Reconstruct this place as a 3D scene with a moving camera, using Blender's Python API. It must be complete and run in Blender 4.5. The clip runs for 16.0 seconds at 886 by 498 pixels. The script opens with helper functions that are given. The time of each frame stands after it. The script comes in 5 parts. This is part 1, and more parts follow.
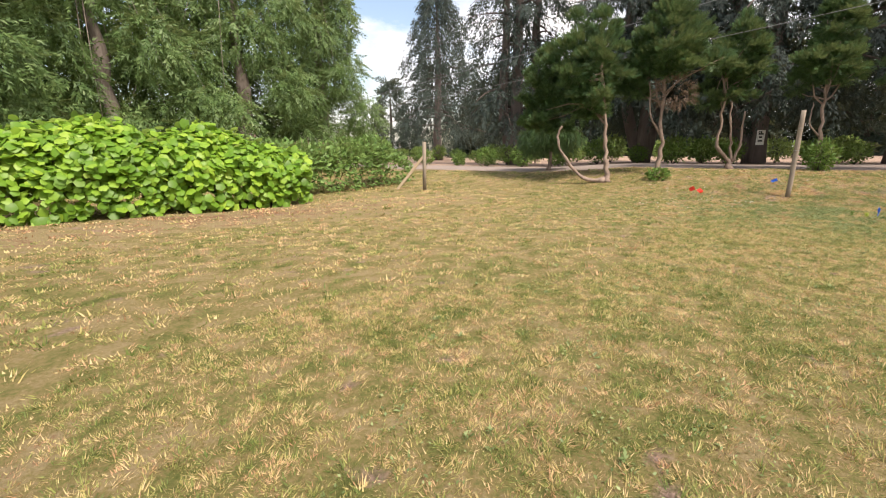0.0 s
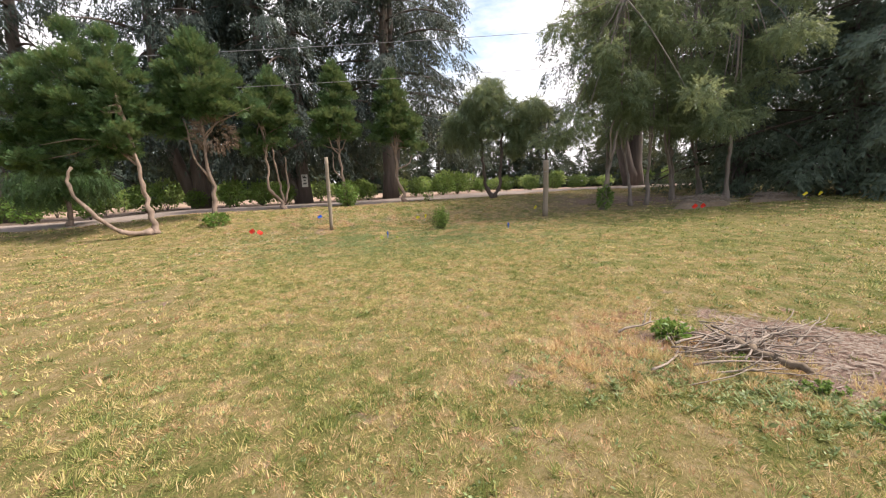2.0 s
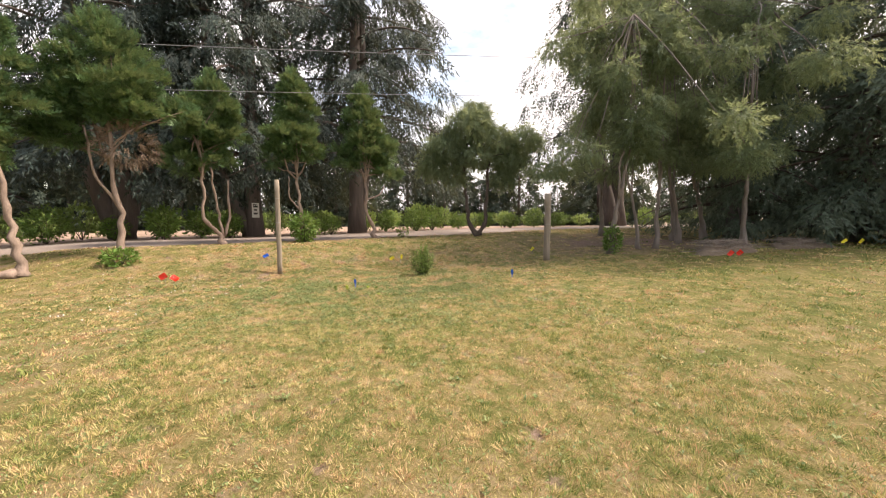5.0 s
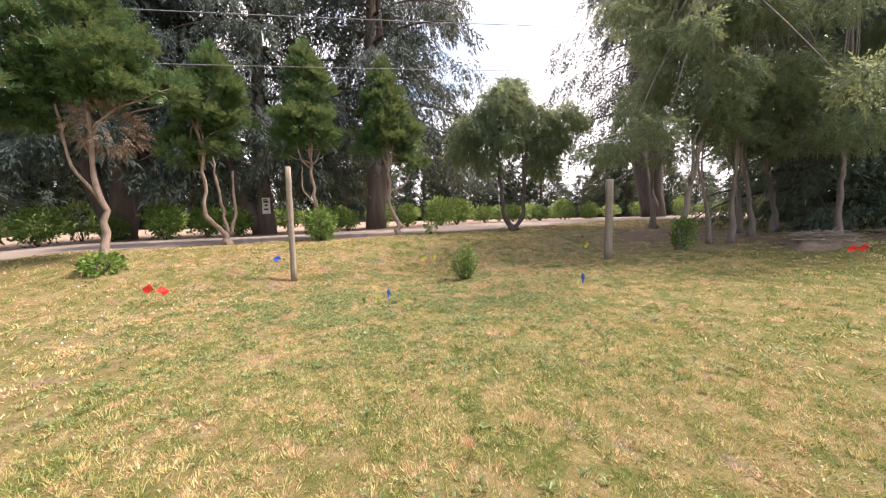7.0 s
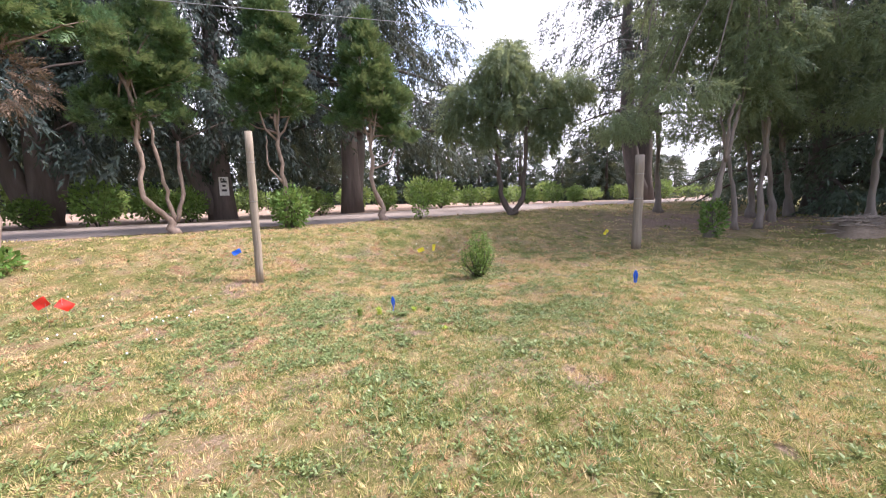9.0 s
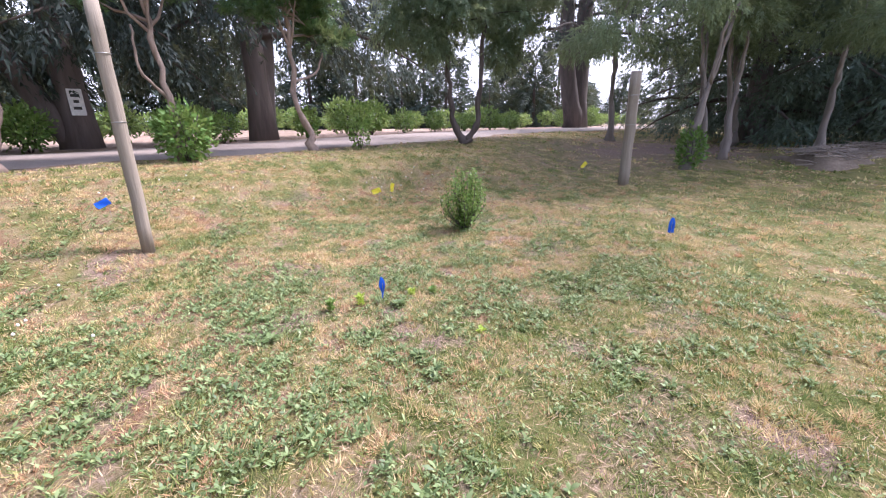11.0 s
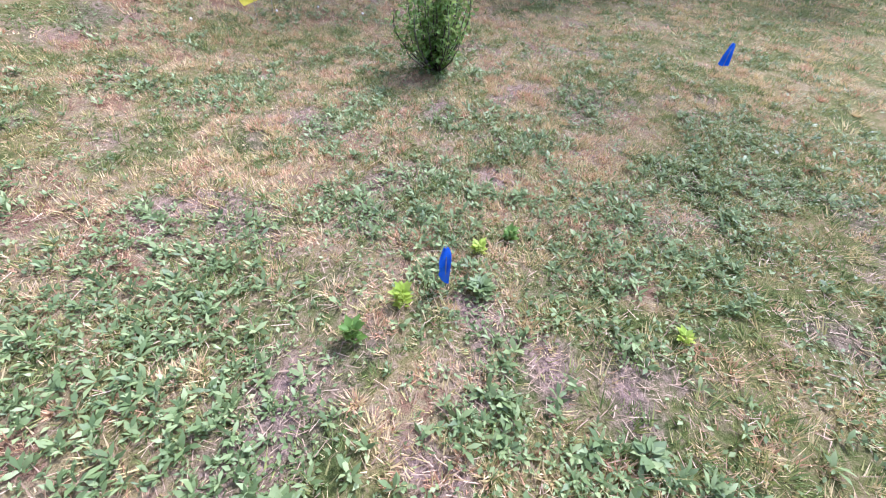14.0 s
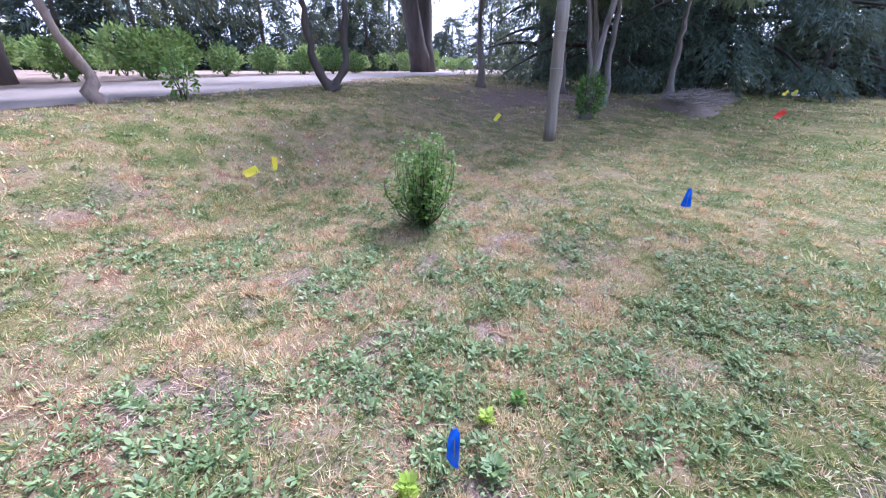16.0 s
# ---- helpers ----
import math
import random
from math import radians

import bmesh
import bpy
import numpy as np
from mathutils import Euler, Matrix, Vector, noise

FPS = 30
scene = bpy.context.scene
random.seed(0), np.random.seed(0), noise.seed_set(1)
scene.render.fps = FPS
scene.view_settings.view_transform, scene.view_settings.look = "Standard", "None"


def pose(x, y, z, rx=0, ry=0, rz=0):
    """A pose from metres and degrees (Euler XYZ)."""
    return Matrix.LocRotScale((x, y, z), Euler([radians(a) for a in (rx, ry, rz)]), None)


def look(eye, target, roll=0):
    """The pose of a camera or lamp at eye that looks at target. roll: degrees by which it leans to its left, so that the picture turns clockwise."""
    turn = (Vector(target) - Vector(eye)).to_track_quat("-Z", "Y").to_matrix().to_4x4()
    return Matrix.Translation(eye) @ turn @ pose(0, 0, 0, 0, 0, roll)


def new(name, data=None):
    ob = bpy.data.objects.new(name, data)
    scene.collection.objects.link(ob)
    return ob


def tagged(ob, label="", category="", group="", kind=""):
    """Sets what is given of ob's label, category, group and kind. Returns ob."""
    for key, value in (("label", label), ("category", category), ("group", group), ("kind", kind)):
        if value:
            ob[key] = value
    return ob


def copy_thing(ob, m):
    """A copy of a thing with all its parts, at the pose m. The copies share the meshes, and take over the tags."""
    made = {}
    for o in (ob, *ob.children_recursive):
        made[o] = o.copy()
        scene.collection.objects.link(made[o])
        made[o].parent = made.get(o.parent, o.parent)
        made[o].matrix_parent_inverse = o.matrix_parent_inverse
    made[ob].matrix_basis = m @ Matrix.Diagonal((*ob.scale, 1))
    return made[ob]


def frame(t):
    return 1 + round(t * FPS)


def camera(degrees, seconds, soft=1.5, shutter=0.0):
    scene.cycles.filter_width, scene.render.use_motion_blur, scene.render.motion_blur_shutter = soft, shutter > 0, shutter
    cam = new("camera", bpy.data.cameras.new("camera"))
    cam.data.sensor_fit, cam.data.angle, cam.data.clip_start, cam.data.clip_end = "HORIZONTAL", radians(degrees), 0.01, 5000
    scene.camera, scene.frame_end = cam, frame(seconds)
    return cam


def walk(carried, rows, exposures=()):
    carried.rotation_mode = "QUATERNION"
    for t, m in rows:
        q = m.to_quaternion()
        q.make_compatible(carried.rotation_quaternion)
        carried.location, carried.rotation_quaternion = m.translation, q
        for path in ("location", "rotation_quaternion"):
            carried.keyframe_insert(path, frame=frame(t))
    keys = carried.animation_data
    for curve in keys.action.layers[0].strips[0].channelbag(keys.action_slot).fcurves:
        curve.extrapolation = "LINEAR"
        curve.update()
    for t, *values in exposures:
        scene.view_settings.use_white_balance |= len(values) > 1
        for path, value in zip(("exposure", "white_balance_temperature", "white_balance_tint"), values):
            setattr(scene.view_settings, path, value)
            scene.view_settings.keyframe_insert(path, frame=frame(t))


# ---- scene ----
cam = camera(94.2, 16.0, 1.1)
PATH = [
    (0, (0.057, 0.023, 1.503), (-0.491, 1.888, 1.032), -0.2),
    (0.5, (0.298, 0.235, 1.465), (0.353, 2.177, 0.989), -0.6),
    (1, (0.471, 0.465, 1.449), (1.036, 2.324, 0.977), -1.2),
    (1.5, (0.561, 0.809, 1.487), (1.531, 2.514, 1.096), -2.0),
    (2, (0.813, 1.102, 1.457), (2.019, 2.668, 1.154), -2.0),
    (2.5, (1.045, 1.498, 1.448), (2.35, 2.993, 1.196), -1.9),
    (3, (1.295, 1.858, 1.47), (2.922, 3.001, 1.256), -2.3),
    (3.5, (1.637, 2.286, 1.514), (3.281, 3.418, 1.387), -0.7),
    (4, (1.853, 2.778, 1.502), (3.464, 3.957, 1.372), -1.2),
    (4.5, (2.059, 3.234, 1.482), (3.598, 4.503, 1.333), -1.3),
    (5, (2.26, 3.821, 1.463), (3.616, 5.285, 1.324), -0.4),
    (7.5, (3.194, 6.287, 1.454), (4.505, 7.788, 1.286), -1.3),
    (8, (3.333, 6.776, 1.433), (4.667, 8.255, 1.256), -1.5),
    (10.3, (4.368, 8.997, 1.443), (5.914, 10.19, 1.011), -0.4),
    (10.5, (4.427, 9.206, 1.421), (5.994, 10.355, 0.952), -0.4),
    (11, (4.596, 9.666, 1.409), (6.198, 10.706, 0.818), -0.5),
    (11.5, (4.932, 10.085, 1.386), (6.539, 11.048, 0.684), -0.6),
    (12, (5.111, 10.506, 1.329), (6.741, 11.344, 0.528), 0.1),
    (12.5, (5.35, 10.849, 1.289), (6.979, 11.56, 0.372), 0.9),
    (13, (5.639, 11.18, 1.262), (7.212, 11.809, 0.199), 1.4),
    (13.5, (5.772, 11.402, 1.219), (7.284, 11.878, -0.002), 2.3),
    (14, (5.852, 11.651, 1.214), (7.319, 11.924, -0.118), 3.5),
    (14.5, (5.936, 11.659, 1.208), (7.451, 11.943, -0.066), 3.2),
    (15, (5.978, 11.686, 1.28), (7.633, 12.067, 0.224), 1.1),
    (15.5, (5.971, 11.707, 1.313), (7.684, 12.132, 0.371), 0.7),
    (16, (5.95, 11.726, 1.34), (7.753, 12.025, 0.526), 0.7),
]
walk(cam, [(t, look(eye, target, roll)) for t, eye, target, roll in PATH],
     [(0, 0.76, 7100, 15), (2, 0.84, 6950, 15), (3.5, 0.93, 6700, 15), (5, 1.03, 7500, 17), (8, 1.33, 6550, 21), (11, 1.38, 5700, 25), (13, 1.39, 5350, 26), (16, 1.46, 4900, 26)])

# ---- sky, sun, exposure ----
SUN_AZ, SUN_EL = 124.0, 53.0   # degrees clockwise from +y, and above the horizon
scene.view_settings.exposure = 0.0
world = bpy.data.worlds.new("sky")
scene.world = world
world.use_nodes = True
wn, wl = world.node_tree.nodes, world.node_tree.links
wn.clear()
w_out = wn.new("ShaderNodeOutputWorld")
w_bg = wn.new("ShaderNodeBackground")
w_sky = wn.new("ShaderNodeTexSky")
w_sky.sky_type, w_sky.sun_disc = "NISHITA", False
w_sky.sun_elevation, w_sky.sun_rotation = radians(SUN_EL), radians(SUN_AZ)
w_sky.air_density, w_sky.dust_density = 1.2, 2.0
w_co = wn.new("ShaderNodeTexCoord")
w_map = wn.new("ShaderNodeMapping")
w_map.inputs["Scale"].default_value = (1.0, 1.0, 2.6)
w_noise = wn.new("ShaderNodeTexNoise")
w_noise.inputs["Scale"].default_value, w_noise.inputs["Detail"].default_value = 2.2, 8.0
w_noise.inputs["Roughness"].default_value = 0.62
w_ramp = wn.new("ShaderNodeValToRGB")
w_ramp.color_ramp.elements[0].position, w_ramp.color_ramp.elements[1].position = 0.36, 0.57
w_mix = wn.new("ShaderNodeMix")
w_mix.data_type = "RGBA"
w_mix.inputs[7].default_value = (6.3, 6.45, 6.8, 1)
wl.new(w_co.outputs["Generated"], w_map.inputs["Vector"])
wl.new(w_map.outputs["Vector"], w_noise.inputs["Vector"])
w_dot = wn.new("ShaderNodeVectorMath")
w_dot.operation = "DOT_PRODUCT"
w_dot.inputs[1].default_value = (0.97, -0.23, 0.0)
w_add = wn.new("ShaderNodeMath")
w_add.operation = "MULTIPLY_ADD"
w_add.inputs[1].default_value = 0.15   # thicker cloud towards the sun
wl.new(w_co.outputs["Generated"], w_dot.inputs[0])
wl.new(w_dot.outputs["Value"], w_add.inputs[0])
wl.new(w_noise.outputs["Fac"], w_add.inputs[2])
wl.new(w_add.outputs[0], w_ramp.inputs["Fac"])
wl.new(w_ramp.outputs["Color"], w_mix.inputs[0])
wl.new(w_sky.outputs["Color"], w_mix.inputs[6])
wl.new(w_mix.outputs[2], w_bg.inputs["Color"])
w_bg.inputs["Strength"].default_value = 0.145
wl.new(w_bg.outputs["Background"], w_out.inputs["Surface"])

sun_data = bpy.data.lights.new("sun", "SUN")
sun_data.energy, sun_data.angle, sun_data.color = 3.95, radians(11), (1.0, 0.93, 0.82)
sun = new("sun", sun_data)
sun_from = Vector((math.sin(radians(SUN_AZ)) * math.cos(radians(SUN_EL)), math.cos(radians(SUN_AZ)) * math.cos(radians(SUN_EL)), math.sin(radians(SUN_EL))))
sun.matrix_world = look(sun_from * 60, (0, 0, 0))


# ---- materials ----
def node_mat(name):
    m = bpy.data.materials.new(name)
    m.use_nodes = True
    nt = m.node_tree
    return m, nt.nodes, nt.links, nt.nodes["Principled BSDF"]


def ramp(nodes, stops):
    r = nodes.new("ShaderNodeValToRGB")
    e = r.color_ramp.elements
    while len(e) < len(stops):
        e.new(0.5)
    for k, (p, c) in enumerate(stops):
        e[k].position, e[k].color = p, (*c, 1)
    return r


def noise_node(nodes, links, scale, detail=4.0, rough=0.55, coords="Object", stretch=(1, 1, 1)):
    co = nodes.new("ShaderNodeTexCoord")
    mp = nodes.new("ShaderNodeMapping")
    mp.inputs["Scale"].default_value = stretch
    n = nodes.new("ShaderNodeTexNoise")
    n.inputs["Scale"].default_value, n.inputs["Detail"].default_value, n.inputs["Roughness"].default_value = scale, detail, rough
    links.new(co.outputs[coords], mp.inputs["Vector"])
    links.new(mp.outputs["Vector"], n.inputs["Vector"])
    return n


def mix_rgb(nodes, links, a, b, fac, mode="MIX"):
    m = nodes.new("ShaderNodeMix")
    m.data_type, m.blend_type = "RGBA", mode
    for sock, v in ((m.inputs[0], fac), (m.inputs[6], a), (m.inputs[7], b)):
        if isinstance(v, (int, float)):
            sock.default_value = v
        elif isinstance(v, tuple):
            sock.default_value = (*v, 1)
        else:
            links.new(v, sock)
    return m.outputs[2]


def bump(nodes, links, height, bsdf, strength=0.4, dist=0.02):
    b = nodes.new("ShaderNodeBump")
    b.inputs["Strength"].default_value, b.inputs["Distance"].default_value = strength, dist
    links.new(height, b.inputs["Height"])
    links.new(b.outputs["Normal"], bsdf.inputs["Normal"])


def foliage_mat(name, stops, rough=0.55, through_light=0.3, patch=0.35, drift=0.55):
    """Leaf paint: hue by leaf, and slow drift over the crown; some light passes through."""
    m, n, l, p = node_mat(name)
    g = n.new("ShaderNodeNewGeometry")
    r = ramp(n, stops)
    nz = noise_node(n, l, drift, 3)
    mth = n.new("ShaderNodeMath")
    mth.operation = "MULTIPLY_ADD"
    mth.inputs[1].default_value = patch * 2
    l.new(nz.outputs["Fac"], mth.inputs[0])
    sc = n.new("ShaderNodeMath")
    sc.operation = "MULTIPLY_ADD"
    sc.inputs[1].default_value, sc.inputs[2].default_value = 1 - patch, -patch / 2
    l.new(g.outputs["Random Per Island"], sc.inputs[0])
    l.new(sc.outputs[0], mth.inputs[2])
    l.new(mth.outputs[0], r.inputs["Fac"])
    l.new(r.outputs["Color"], p.inputs["Base Color"])
    p.inputs["Roughness"].default_value = rough
    p.inputs["Specular IOR Level"].default_value = 0.35
    t = n.new("ShaderNodeBsdfTranslucent")
    bright = mix_rgb(n, l, r.outputs["Color"], (1.0, 0.95, 0.35), 0.22, "SCREEN")
    l.new(bright, t.inputs["Color"])
    ms = n.new("ShaderNodeMixShader")
    ms.inputs[0].default_value = through_light
    l.new(p.outputs[0], ms.inputs[1])
    l.new(t.outputs[0], ms.inputs[2])
    l.new(ms.outputs[0], n["Material Output"].inputs["Surface"])
    return m


def bark_mat(name, dark, light, scale=6.0, stretch=(1, 1, 0.15), rough=0.85):
    m, n, l, p = node_mat(name)
    nz = noise_node(n, l, scale, 8, 0.65, stretch=stretch)
    big = noise_node(n, l, 0.9, 3)
    r = ramp(n, [(0.3, dark), (0.7, light)])
    l.new(nz.outputs["Fac"], r.inputs["Fac"])
    c = mix_rgb(n, l, r.outputs["Color"], tuple(0.6 * v for v in light), big.outputs["Fac"], "MIX")
    l.new(c, p.inputs["Base Color"])
    p.inputs["Roughness"].default_value = rough
    bump(n, l, nz.outputs["Fac"], p, 0.7, 0.03)
    return m


def plain_mat(name, colour, rough=0.6, grain=40.0, vary=0.25, metal=0.0):
    m, n, l, p = node_mat(name)
    nz = noise_node(n, l, grain, 5)
    r = ramp(n, [(0.25, tuple(v * (1 - vary) for v in colour)), (0.75, tuple(min(1, v * (1 + vary * 0.6)) for v in colour))])
    l.new(nz.outputs["Fac"], r.inputs["Fac"])
    l.new(r.outputs["Color"], p.inputs["Base Color"])
    p.inputs["Roughness"].default_value, p.inputs["Metallic"].default_value = rough, metal
    bump(n, l, nz.outputs["Fac"], p, 0.15, 0.004)
    return m


def grass_mat():
    """Blades: straw to green by the lawn's own dryness, with a random hue for each blade."""
    m, n, l, p = node_mat("grass_blades")
    g = n.new("ShaderNodeNewGeometry")
    a = n.new("ShaderNodeAttribute")
    a.attribute_name = "dry"
    mth = n.new("ShaderNodeMath")
    mth.operation = "MULTIPLY_ADD"
    mth.inputs[1].default_value, mth.use_clamp = 0.5, True
    off = n.new("ShaderNodeMath")
    off.operation = "ADD"
    off.inputs[1].default_value = -0.25
    l.new(a.outputs["Fac"], off.inputs[0])
    l.new(g.outputs["Random Per Island"], mth.inputs[0])
    l.new(off.outputs[0], mth.inputs[2])
    r = ramp(n, GRASS_STOPS)
    l.new(mth.outputs[0], r.inputs["Fac"])
    l.new(r.outputs["Color"], p.inputs["Base Color"])
    p.inputs["Roughness"].default_value = 0.6
    p.inputs["Specular IOR Level"].default_value = 0.25
    t = n.new("ShaderNodeBsdfTranslucent")
    l.new(r.outputs["Color"], t.inputs["Color"])
    ms = n.new("ShaderNodeMixShader")
    ms.inputs[0].default_value = 0.3
    l.new(p.outputs[0], ms.inputs[1])
    l.new(t.outputs[0], ms.inputs[2])
    l.new(ms.outputs[0], n["Material Output"].inputs["Surface"])
    return m


GRASS_STOPS = [(0.0, (0.13, 0.18, 0.05)), (0.22, (0.255, 0.29, 0.085)), (0.42, (0.385, 0.365, 0.135)), (0.6, (0.56, 0.44, 0.20)), (0.8, (0.69, 0.555, 0.315)), (1.0, (0.50, 0.29, 0.17))]


def ground_mat():
    m, n, l, p = node_mat("ground")
    at = {}
    for k in ("dry", "soil", "field"):
        at[k] = n.new("ShaderNodeAttribute")
        at[k].attribute_name = k
    fine = noise_node(n, l, 26, 8, 0.7)
    mid = noise_node(n, l, 3.5, 5, 0.6)
    tiny = noise_node(n, l, 120, 4, 0.7)
    add = n.new("ShaderNodeMath")
    add.operation = "MULTIPLY_ADD"
    add.inputs[1].default_value = 1.3
    sub = n.new("ShaderNodeMath")
    sub.operation = "MULTIPLY_ADD"
    sub.inputs[1].default_value, sub.inputs[2].default_value = 0.6, -0.95
    l.new(mid.outputs["Fac"], sub.inputs[0])
    l.new(fine.outputs["Fac"], add.inputs[0])
    l.new(sub.outputs[0], add.inputs[2])
    tot = n.new("ShaderNodeMath")
    tot.operation, tot.use_clamp = "ADD", True
    l.new(add.outputs[0], tot.inputs[0])
    l.new(at["dry"].outputs["Fac"], tot.inputs[1])
    # blade colours cut to 0.4: the shade between blades is painted into the ground
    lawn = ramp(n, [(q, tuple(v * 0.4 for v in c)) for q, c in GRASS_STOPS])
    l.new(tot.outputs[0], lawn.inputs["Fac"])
    soil = ramp(n, [(0.3, (0.085, 0.06, 0.048)), (0.5, (0.215, 0.15, 0.125)), (0.75, (0.43, 0.315, 0.255))])
    l.new(fine.outputs["Fac"], soil.inputs["Fac"])
    sm = n.new("ShaderNodeMath")
    sm.operation, sm.use_clamp = "MULTIPLY_ADD", True
    sm.inputs[1].default_value, sm.inputs[2].default_value = 2.6, -1.3
    s2 = n.new("ShaderNodeMath")
    s2.operation = "MULTIPLY_ADD"
    s2.inputs[1].default_value = 0.6
    l.new(fine.outputs["Fac"], s2.inputs[0])
    l.new(at["soil"].outputs["Fac"], s2.inputs[2])
    l.new(s2.outputs[0], sm.inputs[0])
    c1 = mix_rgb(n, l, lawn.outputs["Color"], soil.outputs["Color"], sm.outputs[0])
    fld = ramp(n, [(0.3, (0.27, 0.19, 0.145)), (0.7, (0.43, 0.315, 0.25))])
    l.new(mid.outputs["Fac"], fld.inputs["Fac"])
    c2 = mix_rgb(n, l, c1, fld.outputs["Color"], at["field"].outputs["Fac"])
    l.new(c2, p.inputs["Base Color"])
    p.inputs["Roughness"].default_value = 0.95
    p.inputs["Specular IOR Level"].default_value = 0.1
    ad = n.new("ShaderNodeMath")
    ad.operation = "ADD"
    l.new(fine.outputs["Fac"], ad.inputs[0])
    l.new(tiny.outputs["Fac"], ad.inputs[1])
    bump(n, l, ad.outputs[0], p, 0.8, 0.03)
    return m


def road_mat():
    m, n, l, p = node_mat("packed_gravel")
    f = noise_node(n, l, 55, 6, 0.7)
    g = noise_node(n, l, 0.8, 5, 0.6, stretch=(0.4, 1.6, 1))
    r = ramp(n, [(0.3, (0.145, 0.12, 0.11)), (0.7, (0.27, 0.23, 0.21))])
    l.new(f.outputs["Fac"], r.inputs["Fac"])
    c = mix_rgb(n, l, r.outputs["Color"], (0.30, 0.24, 0.21), g.outputs["Fac"])
    l.new(c, p.inputs["Base Color"])
    p.inputs["Roughness"].default_value = 0.92
    bump(n, l, f.outputs["Fac"], p, 0.5, 0.02)
    return m


M_GROUND, M_GRASS, M_ROAD = ground_mat(), grass_mat(), road_mat()
M_CEDAR = foliage_mat("cedar_needles", [(0, (0.01, 0.019, 0.02)), (0.45, (0.019, 0.035, 0.034)), (0.8, (0.04, 0.068, 0.06)), (1, (0.075, 0.112, 0.09))], 0.65, 0.14, 0.5, 0.9)
M_CYPRESS = foliage_mat("cypress_sprays", [(0, (0.02, 0.052, 0.022)), (0.4, (0.04, 0.096, 0.037)), (0.75, (0.076, 0.158, 0.053)), (1, (0.15, 0.25, 0.075))], 0.55, 0.25, 0.55, 1.7)
M_WILLOW = foliage_mat("soft_leaves", [(0, (0.055, 0.095, 0.06)), (0.5, (0.10, 0.155, 0.09)), (1, (0.20, 0.27, 0.145))], 0.5, 0.55, 0.4, 1.1)
M_LEFT = foliage_mat("hanging_leaves", [(0, (0.05, 0.10, 0.035)), (0.5, (0.10, 0.18, 0.06)), (1, (0.2, 0.29, 0.11))], 0.5, 0.3)
M_DARK = foliage_mat("dark_conifer", [(0, (0.045, 0.07, 0.055)), (0.6, (0.08, 0.12, 0.09)), (1, (0.12, 0.17, 0.12))], 0.6, 0.2)
M_FAR = foliage_mat("far_conifer", [(0, (0.012, 0.025, 0.02)), (0.6, (0.025, 0.045, 0.034)), (1, (0.05, 0.08, 0.055))], 0.7, 0.15)
M_VINE = foliage_mat("vine_leaves", [(0, (0.06, 0.15, 0.015)), (0.4, (0.14, 0.29, 0.03)), (0.75, (0.25, 0.42, 0.045)), (1, (0.42, 0.55, 0.08))], 0.45, 0.4)
M_BERRY = foliage_mat("bramble_leaves", [(0, (0.06, 0.13, 0.035)), (0.6, (0.13, 0.24, 0.065)), (1, (0.24, 0.36, 0.11))], 0.45, 0.3)
M_SHRUB = foliage_mat("shrub_leaves", [(0, (0.045, 0.10, 0.02)), (0.5, (0.09, 0.19, 0.035)), (1, (0.2, 0.33, 0.07))], 0.5, 0.3)
M_CROP = foliage_mat("crop_leaves", [(0, (0.05, 0.115, 0.025)), (0.5, (0.115, 0.21, 0.045)), (1, (0.25, 0.37, 0.09))], 0.5, 0.35)
M_BUSH = foliage_mat("bush_leaves", [(0, (0.05, 0.12, 0.02)), (0.5, (0.11, 0.215, 0.04)), (1, (0.23, 0.37, 0.08))], 0.5, 0.35, 0.45, 4.0)
M_WEED = foliage_mat("weed_leaves", [(0, (0.045, 0.08, 0.028)), (0.5, (0.135, 0.195, 0.07)), (1, (0.32, 0.38, 0.17))], 0.5, 0.25, 0.3, 2.5)
M_STRAW = foliage_mat("straw", [(0, (0.16, 0.10, 0.065)), (0.5, (0.36, 0.25, 0.17)), (1, (0.62, 0.49, 0.35))], 0.7, 0.1)
M_LIME = foliage_mat("lime_weed", [(0, (0.25, 0.38, 0.04)), (1, (0.50, 0.58, 0.10))], 0.5, 0.4)
M_DEAD = foliage_mat("dead_twigs", [(0, (0.09, 0.06, 0.045)), (0.6, (0.18, 0.125, 0.095)), (1, (0.32, 0.24, 0.18))], 0.8, 0.1)
M_BARK = bark_mat("grey_bark", (0.09, 0.072, 0.064), (0.33, 0.275, 0.245))
M_BARK_RED = bark_mat("pale_bark", (0.09, 0.06, 0.048), (0.40, 0.30, 0.245), 12, (1, 1, 0.35))
M_BARK_DARK = bark_mat("dark_bark", (0.04, 0.03, 0.026), (0.13, 0.10, 0.085))
M_BARK_CEDAR = bark_mat("cedar_bark", (0.06, 0.047, 0.043), (0.22, 0.18, 0.165), 5, (1, 1, 0.12))
M_POST = bark_mat("weathered_post", (0.15, 0.12, 0.095), (0.36, 0.30, 0.235), 14, (1, 1, 0.05))
M_LUMBER = bark_mat("pale_lumber", (0.36, 0.27, 0.18), (0.60, 0.48, 0.34), 14, (1, 1, 0.05))
M_STICK = bark_mat("dry_sticks", (0.12, 0.09, 0.075), (0.40, 0.33, 0.275), 20)
M_WIRE = plain_mat("cable", (0.16, 0.16, 0.17), 0.6)
M_STEEL = plain_mat("flag_wire", (0.35, 0.35, 0.36), 0.4, metal=0.8)
M_BLUE = plain_mat("blue_plastic", (0.015, 0.14, 0.85), 0.45, 60, 0.15)
M_RED = plain_mat("red_plastic", (0.80, 0.035, 0.02), 0.45, 60, 0.15)
